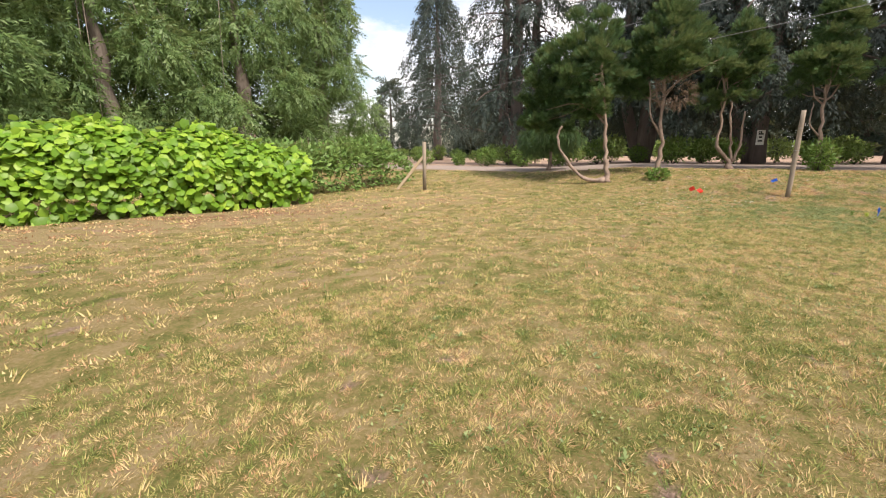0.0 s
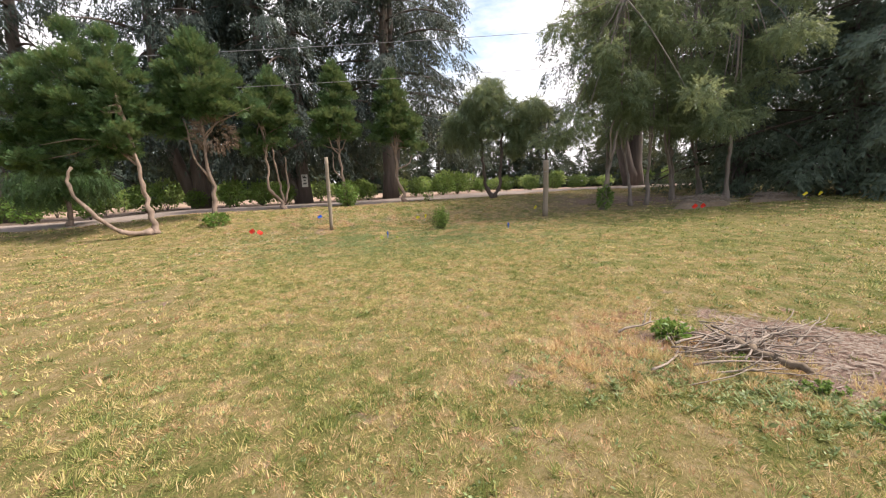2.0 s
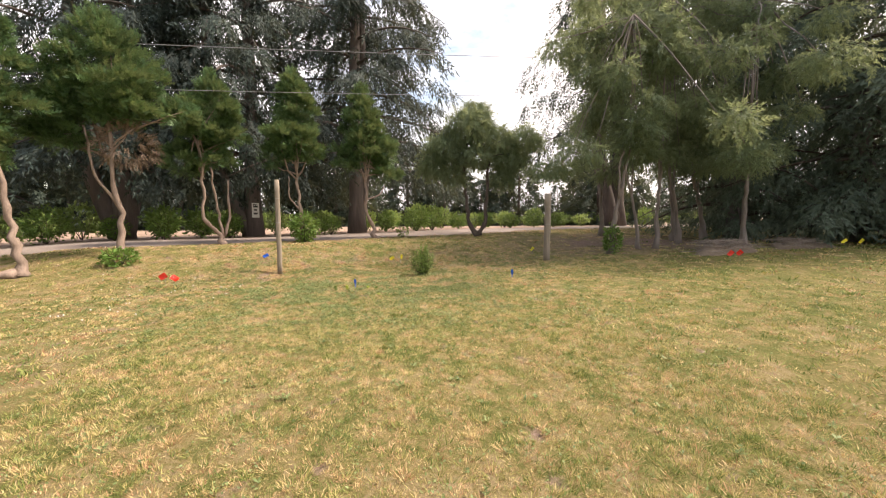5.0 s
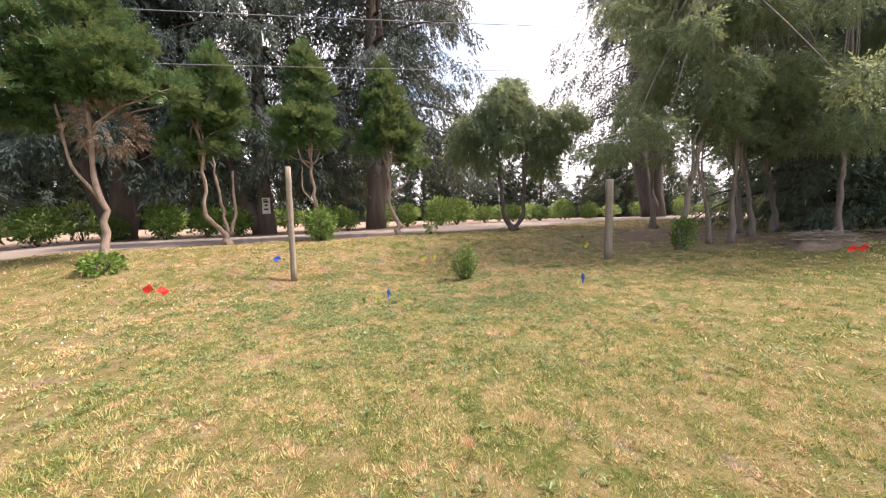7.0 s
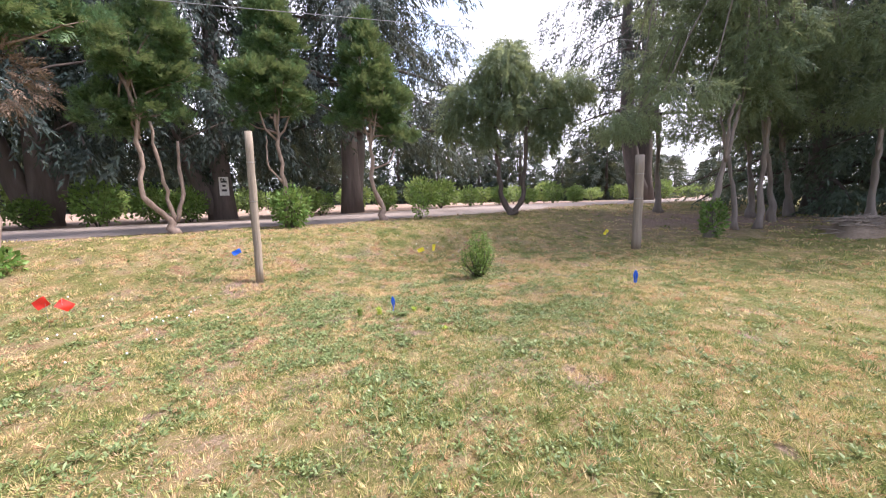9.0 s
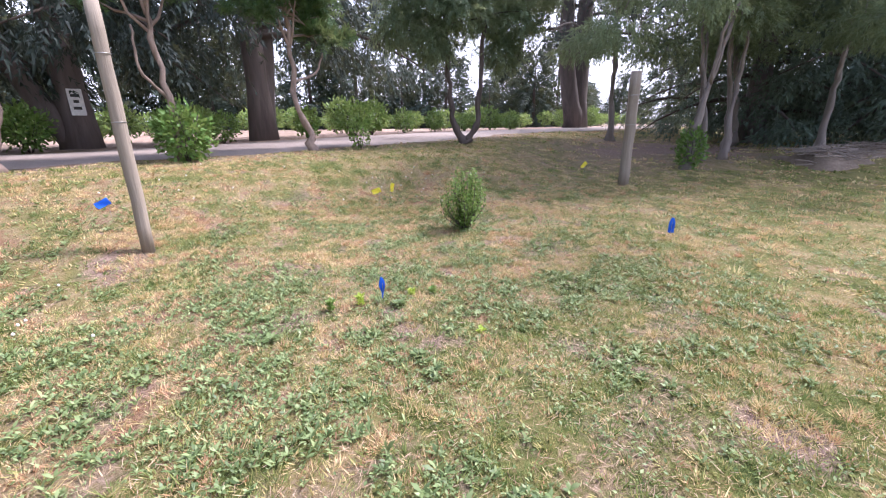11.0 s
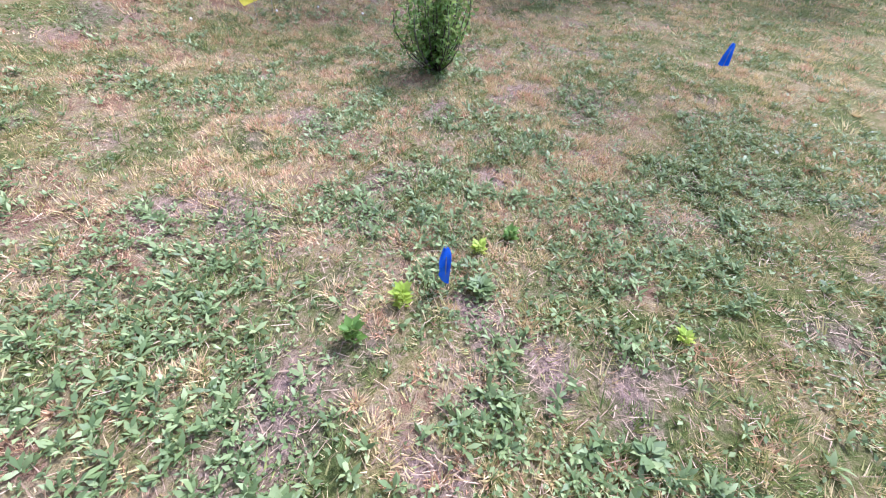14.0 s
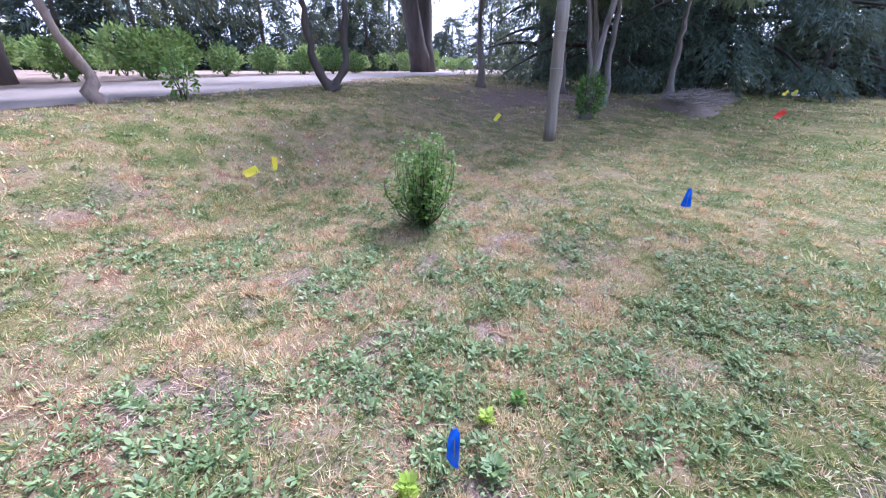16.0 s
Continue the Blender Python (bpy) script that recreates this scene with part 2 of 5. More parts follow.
M_YELLOW = plain_mat("yellow_plastic", (0.85, 0.72, 0.05), 0.45, 60, 0.15)
M_WHITE = plain_mat("white_paint", (0.78, 0.77, 0.74), 0.6, 12, 0.2)
M_INK = plain_mat("dark_ink", (0.05, 0.05, 0.05), 0.7)
M_PETAL = plain_mat("clover_petals", (0.75, 0.72, 0.66), 0.7)


# ---- geometry helpers ----
rng = np.random.default_rng(7)


def vnoise(x, y, scale, seed=0):
    """Smooth noise in 0..1 over the plan; scale in metres."""
    x, y = np.asarray(x, float) / scale + seed * 17.3, np.asarray(y, float) / scale - seed * 9.7
    ix, iy = np.floor(x), np.floor(y)
    fx, fy = x - ix, y - iy
    fx, fy = fx * fx * (3 - 2 * fx), fy * fy * (3 - 2 * fy)

    def h(a, b):
        v = np.sin(a * 127.1 + b * 311.7 + seed * 74.7) * 43758.5453
        return v - np.floor(v)
    top = h(ix, iy) * (1 - fx) + h(ix + 1, iy) * fx
    bot = h(ix, iy + 1) * (1 - fx) + h(ix + 1, iy + 1) * fx
    return top * (1 - fy) + bot * fy


def fbm(x, y, scale, seed=0, octaves=4):
    total, amp, norm = 0.0, 1.0, 0.0
    for k in range(octaves):
        total = total + amp * vnoise(x, y, scale / 2 ** k, seed + k * 3)
        norm, amp = norm + amp, amp * 0.55
    return total / norm


def sstep(v):
    v = np.clip(v, 0, 1)
    return v * v * (3 - 2 * v)


def road_near(x):
    return 20.8 - 0.21 * np.asarray(x, float)


def road_far(x):
    return 25.6 - 0.215 * np.asarray(x, float)


def height(x, y):
    """The ground: a lawn, a low bank up to the lane, and a slow rise to the dark trees."""
    x, y = np.asarray(x, float), np.asarray(y, float)
    s = (road_near(x) - y) * 0.979
    lane = 0.42 + 0.30 * sstep((x + 2) / 6)
    bank = lane * sstep((5.9 - s) / 5.1)
    rise = 0.5 * sstep((x - 8) / 14)
    drop = 0.12 * sstep((y - road_far(x) - 1.2) / 8)
    low = -0.06 * np.exp(-((x - 7) ** 2 + (y - 11) ** 2) / 14) - 0.12 * np.exp(-((x - 10) ** 2 + (y - 14.3) ** 2) / 3)
    return bank + rise * (1 - 0.6 * bank / 0.72) + low - drop


def ground_z(x, y):
    return float(height(x, y))


def bell(x, y, cx, cy, rx, ry=None, turn=0.0):
    ry = ry or rx
    c, s = math.cos(turn), math.sin(turn)
    u, v = (x - cx) * c + (y - cy) * s, -(x - cx) * s + (y - cy) * c
    return np.exp(-((u / rx) ** 2 + (v / ry) ** 2))


BARE = [(7.96, 11.78, 0.15), (6.78, 11.35, 0.2), (6.35, 12.32, 0.17), (6.72, 11.16, 0.16), (6.81, 9.18, 0.2), (6.0, 14.6, 0.3), (8.7, 12.35, 0.15)]
DUG = (5.5, 1.15, 1.85, 1.0, -1.15)   # the dug-over soil: centre, half axes, turn


def soil_amount(x, y):
    s = road_near(x) - y
    patch = sstep((fbm(x, y, 0.5, 5) - 0.55) * 8.0)
    end = bell(x, y, 8.0, 12.5, 5.5, 4.5)
    v = np.maximum(0.55 * patch * end, 0.24 * end * (0.5 + fbm(x, y, 0.22, 6, 2)))
    for bx, by, r in BARE:
        v = np.maximum(v, 0.62 * sstep((bell(x, y, bx, by, r) + 2.2 * (fbm(x, y, 0.16, 15, 3) - 0.5) - 0.3) * 2))
    v = np.maximum(v, 0.95 * sstep((bell(x, y, *DUG) + 0.9 * (fbm(x, y, 0.6, 8) - 0.5) - 0.3) * 3.5))
    v = np.maximum(v, 0.75 * bell(x, y, 20, 11, 6, 3.2, -0.3) * (0.4 + fbm(x, y, 2, 9)))
    v = np.maximum(v, 0.5 * sstep((2.6 - s) / 2.4) * (0.3 + fbm(x, y, 1.2, 4)))
    v = np.maximum(v, 0.6 * bell(x, y, 4.9, 14.9, 1.5, 0.7) * fbm(x, y, 0.7, 14))
    return np.clip(v, 0, 1)


def clods(x, y):
    """Rough lumps of the bare soil."""
    return 0.11 * (fbm(x, y, 0.4, 91, 2) - 0.5) * bell(x, y, *DUG)


def dryness(x, y):
    n1, n2 = fbm(x, y, 2.4, 1), fbm(x, y, 0.55, 2)
    v = 0.55 + 0.24 * (n1 - 0.5) + 0.14 * (n2 - 0.5) + 0.8 * (fbm(x, y, 0.15, 3, 2) - 0.5)
    v = v - 0.12 * bell(x, y, 15, 5, 8, 6) - 0.17 * bell(x, y, 7.2, 11.2, 4.6) + 0.06 * bell(x, y, -6, 9, 5)
    v = v + 0.5 * bell(x, y, 4.55, 3.2, 0.75, 0.4, 0.5) + 0.3 * bell(x, y, 3.6, 3.0, 0.6, 0.35) + 0.6 * bell(x, y, 8.0, 13.6, 5.5, 3.8) * sstep((fbm(x, y, 0.32, 21, 3) - 0.53) * 11) + 0.6 * bell(x, y, 6.9, 13.26, 0.32)
    v = v + 0.95 * (fbm(x, y, 0.3, 23, 3) - 0.5) * bell(x, y, 8.4, 13.4, 5.5, 4.2)
    v = v + 0.3 * bell(x, y, -7.2, 7.6, 6, 1.3, 0.95)
    return np.clip(v, 0.02, 1)


class Geo:
    """Collects triangles for one mesh."""

    def __init__(self):
        self.v, self.f, self.n = [], [], 0

    def add(self, v, f):
        self.v.append(np.asarray(v, np.float32))
        self.f.append(np.asarray(f, np.int32) + self.n)
        self.n += len(v)

    def tube(self, pts, radii, sides=7, lumpy=0.0):
        pts, radii = np.asarray(pts, float), np.asarray(radii, float)
        d = np.gradient(pts, axis=0)
        d /= np.linalg.norm(d, axis=1, keepdims=True) + 1e-9
        ref = np.where(np.abs(d[:, 2:3]) > 0.9, np.array([[1.0, 0, 0]]), np.array([[0, 0, 1.0]]))
        a = np.cross(d, ref)
        a /= np.linalg.norm(a, axis=1, keepdims=True) + 1e-9
        for k in range(1, len(a)):
            a[k] = a[k - 1] - d[k] * (a[k - 1] @ d[k])
            a[k] /= np.linalg.norm(a[k]) + 1e-9
        b = np.cross(d, a)
        ang = np.linspace(0, 2 * np.pi, sides, endpoint=False)
        r = radii[:, None] * (1 + lumpy * rng.uniform(-1, 1, (len(pts), sides)))
        ring = pts[:, None] + r[..., None] * (np.cos(ang)[None, :, None] * a[:, None] + np.sin(ang)[None, :, None] * b[:, None])
        v = np.concatenate([ring.reshape(-1, 3), pts[:1], pts[-1:]])
        m = len(pts)
        p = (np.arange(m - 1)[:, None] * sides + np.arange(sides)[None]).ravel()
        q = (np.arange(m - 1)[:, None] * sides + (np.arange(sides)[None] + 1) % sides).ravel()
        c = np.arange(sides)
        n = (c + 1) % sides
        e0, e1 = np.full(sides, m * sides), np.full(sides, m * sides + 1)
        f = np.concatenate([np.stack([p, q, q + sides], 1), np.stack([p, q + sides, p + sides], 1), np.stack([e0, n, c], 1), np.stack([e1, (m - 1) * sides + c, (m - 1) * sides + n], 1)])
        self.add(v, f)

    def scatter(self, shape, pos, along, up, size):
        """Many copies of a small leaf shape: its y runs along, its z towards up."""
        tv, tf = shape
        pos, along, up = (np.asarray(q, float) for q in (pos, along, up))
        along = along / (np.linalg.norm(along, axis=1, keepdims=True) + 1e-9)
        side = np.cross(along, up)
        side /= np.linalg.norm(side, axis=1, keepdims=True) + 1e-9
        nrm = np.cross(side, along)
        size = np.broadcast_to(np.asarray(size, float), (len(pos),))
        v = pos[:, None] + size[:, None, None] * (tv[None, :, 0:1] * side[:, None] + tv[None, :, 1:2] * along[:, None] + tv[None, :, 2:3] * nrm[:, None])
        f = tf[None] + (np.arange(len(pos)) * len(tv))[:, None, None]
        self.add(v.reshape(-1, 3), f.reshape(-1, 3))

    def mesh(self, name, material, smooth=False, attrs=None):
        v, f = np.concatenate(self.v), np.concatenate(self.f)
        me = bpy.data.meshes.new(name)
        me.vertices.add(len(v))
        me.vertices.foreach_set("co", v.ravel())
        me.loops.add(len(f) * 3)
        me.loops.foreach_set("vertex_index", f.ravel())
        me.polygons.add(len(f))
        me.polygons.foreach_set("loop_start", np.arange(0, len(f) * 3, 3, dtype=np.int32))
        if smooth:
            me.polygons.foreach_set("use_smooth", np.ones(len(f), bool))
        me.update(calc_edges=True)
        for key, val in (attrs or {}).items():
            at = me.attributes.new(key, "FLOAT", "POINT")
            at.data.foreach_set("value", np.asarray(val, np.float32))
        me.materials.append(material)
        return me


def thing(name, x, y, z, label, category, group="", kind=""):
    e = new(name)
    e.empty_display_size = 0.2
    e.matrix_basis = pose(x, y, z)
    return tagged(e, label, category, group, kind)


def piece(name, geo, material, parent, label="", smooth=False, category=""):
    ob = new(name, geo.mesh(name, material, smooth))
    ob.parent = parent
    return tagged(ob, label)


LEAF = (np.array([(0, 0, 0), (-0.3, 0.45, 0.08), (0, 1, -0.05), (0.3, 0.45, 0.08)]), np.array([(0, 2, 1), (0, 3, 2)]))


def fern_shape(n=4, width=0.2, seed=1):
    """A feathery spray: pointed leaflets on both sides of a short stem."""
    g = np.random.default_rng(seed)
    v, f = [], []
    for k in range(n):
        y = 0.1 + 0.75 * k / n
        for sgn in (-1, 1):
            b = len(v)
            w = width * (1.1 - 0.6 * k / n) * g.uniform(0.8, 1.25)
            v += [(0, y, 0), (0.02 * sgn, y + 0.16, 0.0), (sgn * w, y + 0.22 + g.uniform(-0.05, 0.08), g.uniform(-0.09, 0.06))]
            f.append((b, b + 1, b + 2) if sgn > 0 else (b, b + 2, b + 1))
    b = len(v)
    v += [(-0.035, 0.75, 0), (0.035, 0.75, 0), (0, 1.05, -0.02)]
    f.append((b, b + 1, b + 2))
    return np.array(v), np.array(f)


FERN, FERN_WIDE = fern_shape(4, 0.17), fern_shape(4, 0.25, 5)
NEEDLE = fern_shape(3, 0.13, 6)


def wavy(p, q, n, amp, seed=0):
    g = np.random.default_rng(seed)
    t = np.linspace(0, 1, n)[:, None]
    p, q = np.asarray(p, float), np.asarray(q, float)
    off = np.cumsum(g.normal(0, amp, (n, 3)), axis=0)
    off -= off[0] * (1 - t) + off[-1] * t
    return p + (q - p) * t + off


# ---- ground and lane ----
def graded(lo, hi, fine):
    a = list(np.arange(lo, hi + 1e-6, fine))
    step, left, right = fine, [lo], [hi]
    while left[-1] > -1600:
        step = min(step * 1.22, 400) if (step > 0.5 or left[-1] < lo - 3) else min(step * 1.12, 0.6)
        left.append(left[-1] - step)
        right.append(right[-1] + step)
    return np.array(left[:0:-1] + a + right[1:])


def make_ground():
    xs, ys = graded(-5.0, 16.0, 0.13), graded(-2.0, 18.0, 0.13)
    X, Y = np.meshgrid(xs, ys)
    near = np.exp(-((X - 5) ** 2 + (Y - 8) ** 2) / 900)
    Z = height(X, Y) + near * (0.05 * (fbm(X, Y, 0.6, 31, 3) - 0.5) + 0.08 * (fbm(X, Y, 2.5, 33, 2) - 0.5))
    dirt = soil_amount(X, Y)
    Z = Z + clods(X, Y)
    Z -= 0.03 * dirt * near
    n, m = len(xs), len(ys)
    i, j = np.meshgrid(np.arange(n - 1), np.arange(m - 1))
    a = (j * n + i).ravel()
    f = np.concatenate([np.stack([a, a + 1, a + n + 1], 1), np.stack([a, a + n + 1, a + n], 1)])
    g = Geo()
    g.add(np.stack([X.ravel(), Y.ravel(), Z.ravel()], 1), f)
    field = sstep((Y - road_far(X) + 0.8 * (fbm(X, Y, 1.5, 12) - 0.5)) / 0.8) * (1 - 0.55 * sstep((Y - 60) / 40))
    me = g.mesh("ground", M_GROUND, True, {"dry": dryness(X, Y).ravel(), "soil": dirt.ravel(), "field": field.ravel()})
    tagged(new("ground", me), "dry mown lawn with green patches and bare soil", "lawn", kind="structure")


def make_road():
    xs = np.concatenate([np.arange(-70, -12, 2.0), np.arange(-12, 50, 0.4), np.arange(50, 140, 3.0)])
    us = np.array([0, 0.06, 0.2, 0.35, 0.5, 0.65, 0.8, 0.94, 1.0])
    v = []
    for x in xs:
        lo = float(road_near(x)) + 0.7 * (float(vnoise(x, 3.0, 1.7, 41)) - 0.5)
        hi = float(road_far(x)) + 0.7 * (float(vnoise(x, 9.0, 1.9, 43)) - 0.5)
        for u in us:
            y = lo + (hi - lo) * u
            v.append((x, y, ground_z(x, y) + 0.012 + 0.05 * math.sin(u * math.pi) - (0.03 if u in (0.0, 1.0) else 0)))
    k, f = len(us), []
    for i in range(len(xs) - 1):
        for j in range(k - 1):
            a = i * k + j
            f += [(a, a + k, a + k + 1), (a, a + k + 1, a + 1)]
    g = Geo()
    g.add(v, f)
    tagged(new("road", g.mesh("road", M_ROAD, True)), "pale packed gravel farm lane beside the lawn", "road", kind="structure")


make_ground()
make_road()


# ---- trees ----
def big_cedar(x, y, tall, reach, bare, seed, stems=((0, 0, 1.0),), sprays=8000, r0=0.5, label="", mat=None, limb=0.12, coarse=1.0, blunt=0.25, droop=1.0):
    """A tall drooping cedar: trunk or trunks, tiers of long limbs, hanging sprays."""
    g = np.random.default_rng(seed)
    z = ground_z(x, y)
    e = thing("cedar_tree", x, y, z - 0.05, label or "tall dark drooping cedar with a thick grey trunk", "tree", "cedars along the lane")
    wood, crown = Geo(), Geo()
    tops = []
    for dx, dy, part_h in stems:
        k = 14
        t = np.linspace(0, 1, k)
        line = np.stack([dx * np.minimum(1, t * 4.5) ** 0.8 + 0.12 * np.cumsum(g.normal(0, 1, k)) * t, dy * np.minimum(1, t * 4.5) ** 0.8 + 0.12 * np.cumsum(g.normal(0, 1, k)) * t, t * tall * part_h], 1)
        rad = r0 * part_h * (1 - t) ** 0.8 * (1 + 0.4 * np.exp(-t * 45)) + 0.02
        wood.tube(line, rad, 12, 0.06)
        tops.append(line)
    per = max(1, int(sprays * 1.05 / 130))
    P, D, S = [], [], []
    for i in range(130):
        line = tops[i % len(tops)]
        u = (i + g.uniform()) / 130
        zc = bare + (line[-1, 2] - bare) * u ** 1.0
        c = np.array([np.interp(zc, line[:, 2], line[:, 0]), np.interp(zc, line[:, 2], line[:, 1]), zc])
        L = reach * (blunt + (1 - blunt) * (1 - u) ** 0.75) * g.uniform(0.65, 1.12)
        az = i * 2.39996 + g.uniform(-0.3, 0.3)
        out = np.array([math.cos(az), math.sin(az), 0])
        tt = np.linspace(0, 1, 7)
        arch = g.uniform(0.05, 0.3)
        path = c + out * (L * tt)[:, None] + np.array([0, 0, 1.0]) * (L * (arch * tt - (arch + g.uniform(0.12, 0.34)) * tt ** 2))[:, None]
        if i % 2 == 0:
            one = Geo()
            one.tube(path, limb * (1 - 0.85 * tt) * (0.4 + 0.6 * (1 - u)), 5)
            piece("limb", one, M_BARK_DARK, e)
        t = g.uniform(0.18, 1.02, per) ** 0.8
        lat = np.array([-out[1], out[0], 0])
        base = np.stack([np.interp(t, tt, path[:, q]) for q in range(3)], 1)
        w = g.normal(0, 0.16, per) * L * (1.15 - t)
        pos = base + lat * w[:, None] + np.array([0, 0, 1.0]) * (-0.16 * np.abs(w) - g.exponential(0.26, per) * droop)[:, None]
        pos[:, 2] = np.maximum(pos[:, 2], 0.62 * bare + g.uniform(0, 0.5, per))
        P.append(pos)
        D.append(out * g.uniform(0.05, 0.7, (per, 1)) + lat * (np.sign(w) * g.uniform(0, 0.7, per))[:, None] + np.array([0, 0, -1.0]) * g.uniform(0.5, 1.4, (per, 1)) * droop)
        S.append(g.uniform(0.35, 0.85, per) * coarse)
    P, D, S = np.concatenate(P), np.concatenate(D), np.concatenate(S)
    crown.scatter(NEEDLE, P, D, g.normal(0, 0.5, P.shape) + np.array([0, 0, 1.0]), S)
    piece("trunk", wood, M_BARK_CEDAR, e, smooth=True)
    piece("crown", crown, mat or M_CEDAR, e)
    return e


def lobe_points(g, lobes, n, cone=0.3):
    """Points and outward directions over a union of uneven egg shapes."""
    area = np.array([l[3] * l[4] for l in lobes])
    P, N = [], []
    for (cx, cy, cz, rx, rz), c in zip(lobes, (n * area / area.sum()).astype(int)):
        d = g.normal(size=(c, 3))
        d /= np.linalg.norm(d, axis=1, keepdims=True)
        taper = 1 - cone * np.clip(d[:, 2:3], -0.4, 1)
        lump = 1 + 0.22 * np.sin(d[:, 0:1] * 7 + cx * 3) * np.sin(d[:, 2:3] * 9 + cz * 5) + 0.15 * np.sin(d[:, 1:2] * 13 + cz)
        r = g.uniform(0.55, 1.0, (c, 1)) ** 0.5 * lump
        P.append(np.array([cx, cy, cz]) + d * r * np.concatenate([rx * taper, rx * taper, np.full_like(taper, rz)], 1))
        N.append(d)
    return np.concatenate(P), np.concatenate(N)


def leafy_tree(name, x, y, stems, lobes, seed, n, mat, shape, size, hang, bark, label, category="tree", group="", twigs=14, dead=None, girth=1.0):
    """stems: polylines with radii, from the ground; lobes: the crown's masses, from the foot."""
    g = np.random.default_rng(seed)
    e = thing(name, x, y, ground_z(x, y) - 0.04, label, category, group)
    for k, (pts, r0, r1) in enumerate(stems):
        wood = Geo()
        pts = np.array(pts, float)
        t = np.linspace(0, 1, len(pts))
        tt = np.linspace(0, 1, 4 * len(pts))
        fine = np.stack([np.interp(tt, t, pts[:, q]) for q in range(3)], 1)
        fine[1:-1] = (fine[:-2] + fine[1:-1] * 2 + fine[2:]) / 4
        fine[2:-2] = (fine[1:-3] + fine[2:-2] * 2 + fine[3:-1]) / 4
        fine[1:] += g.normal(0, 0.22 * r0, fine[1:].shape) * [1, 1, 0.2]
        wood.tube(fine, girth * (r0 + (r1 - r0) * tt) * (1 + 1.0 * np.exp(-tt * 13) * (fine[0, 2] < 0.1)) * (1 + 0.12 * np.sin(tt * 23 + seed)), 9, 0.15)
        piece("trunk", wood, bark, e, smooth=True)
    ends = [np.array(s[0][-1], float) for s in stems]
    for k in range(twigs):
        l = lobes[k % len(lobes)]
        s = ends[0] if hang else np.array(stems[0][0][-2]) * (1 - k / twigs) + ends[0] * (k / twigs)
        d = g.normal(size=3)
        d /= np.linalg.norm(d)
        tip = Geo()
        tip.tube(wavy(s, np.array(l[:3]) + d * np.array([l[3], l[3], l[4]]) * 0.8, 6, 0.06, seed + k), np.linspace(0.035, 0.008, 6), 4)
        piece("branch", tip, bark, e)
    crown = Geo()
    if hang == 0:
        # pads of foliage stand out from a thin dark core, each tilted outwards, leaving gaps
        P, N = lobe_points(g, [(l[0], l[1], l[2], l[3] * 0.62, l[4] * 0.8) for l in lobes], n // 5, 0.6)
        P, N = [P], [N]
        area = sum(l[3] * l[4] for l in lobes)
        for cx, cy, cz, rx, rz in lobes:
            pads = max(10, int(95 * rx * rz / area))
            for _ in range(pads):
                d = g.normal(size=3)
                d /= np.linalg.norm(d)
                tp = (1 - 0.62 * max(-0.35, d[2])) * g.uniform(0.7, 1.12)
                c = np.array([cx + d[0] * rx * tp, cy + d[1] * rx * tp, cz + d[2] * rz * g.uniform(0.85, 1.02)])
                rad = rx * g.uniform(0.17, 0.36)
                k = max(8, int(n / 95 * g.uniform(0.5, 1.2)))
                q = g.normal(size=(k, 3))
                q /= np.linalg.norm(q, axis=1, keepdims=True)
                q[:, 2] = np.abs(q[:, 2]) - 0.25
                P.append(c + q * rad * [1, 1, 0.95] * g.uniform(0.4, 1, (k, 1)))
                N.append(q * 0.7 + d * 0.8 + [0, 0, 0.35])
        P, N = np.concatenate(P), np.concatenate(N)
    else:
        P, N = lobe_points(g, lobes, n, 0.3)
    D = N * (1 - hang) + np.array([0, 0, 1.0]) * (0.35 - 1.3 * hang) + g.normal(0, 0.3, P.shape)
    crown.scatter(shape, P, D, N + g.normal(0, 0.5, P.shape), g.uniform(0.7, 1.25, len(P)) * size)
    piece("crown", crown, mat, e)
    if dead:
        dg = Geo()
        P, N = lobe_points(g, dead, 330)
        dg.scatter(FERN, P, N + [0, 0, -0.3], g.normal(size=P.shape), 0.27)
        tagged(piece("dead_brush", dg, M_DEAD, e, "bare brown twigs under the crown"), kind="stuff")
    return e


# tall cedars beyond the lane
big_cedar(4.3, 27.2, 21, 5.5, 3.1, 11, ((0, 0, 1.0), (-1.3, 0.3, 0.9), (0.9, 0.6, 0.8)), 16000, 0.36, coarse=1.3)
big_cedar(9.4, 25.6, 23, 6.2, 3.3, 12, ((0, 0, 1.0), (-1.5, 0.5, 0.75)), 18000, 0.37, coarse=1.3)
big_cedar(14.4, 24.0, 24, 6.6, 3.4, 13, ((0, 0, 1.0), (0.8, 0.2, 0.85)), 19000, 0.38, coarse=1.3)
big_cedar(32.1, 17.4, 22, 7.0, 5.0, 14, ((0, 0, 1.0), (-1.6, 0.5, 0.9)), 9000, 0.56, coarse=1.3)
big_cedar(-3.5, 31.0, 19, 5.0, 3.2, 15, ((0, 0, 1.0), (1.2, 0.5, 0.9), (-1.0, 0.2, 0.85)), 5800, 0.5, coarse=1.5)
big_cedar(-14.1, 46.0, 18.5, 8.0, 3.2, 16, ((0, 0, 1.0),), 5600, 0.5, "tall dark pointed conifer beyond the field", limb=0.08, coarse=1.8, blunt=0.05)

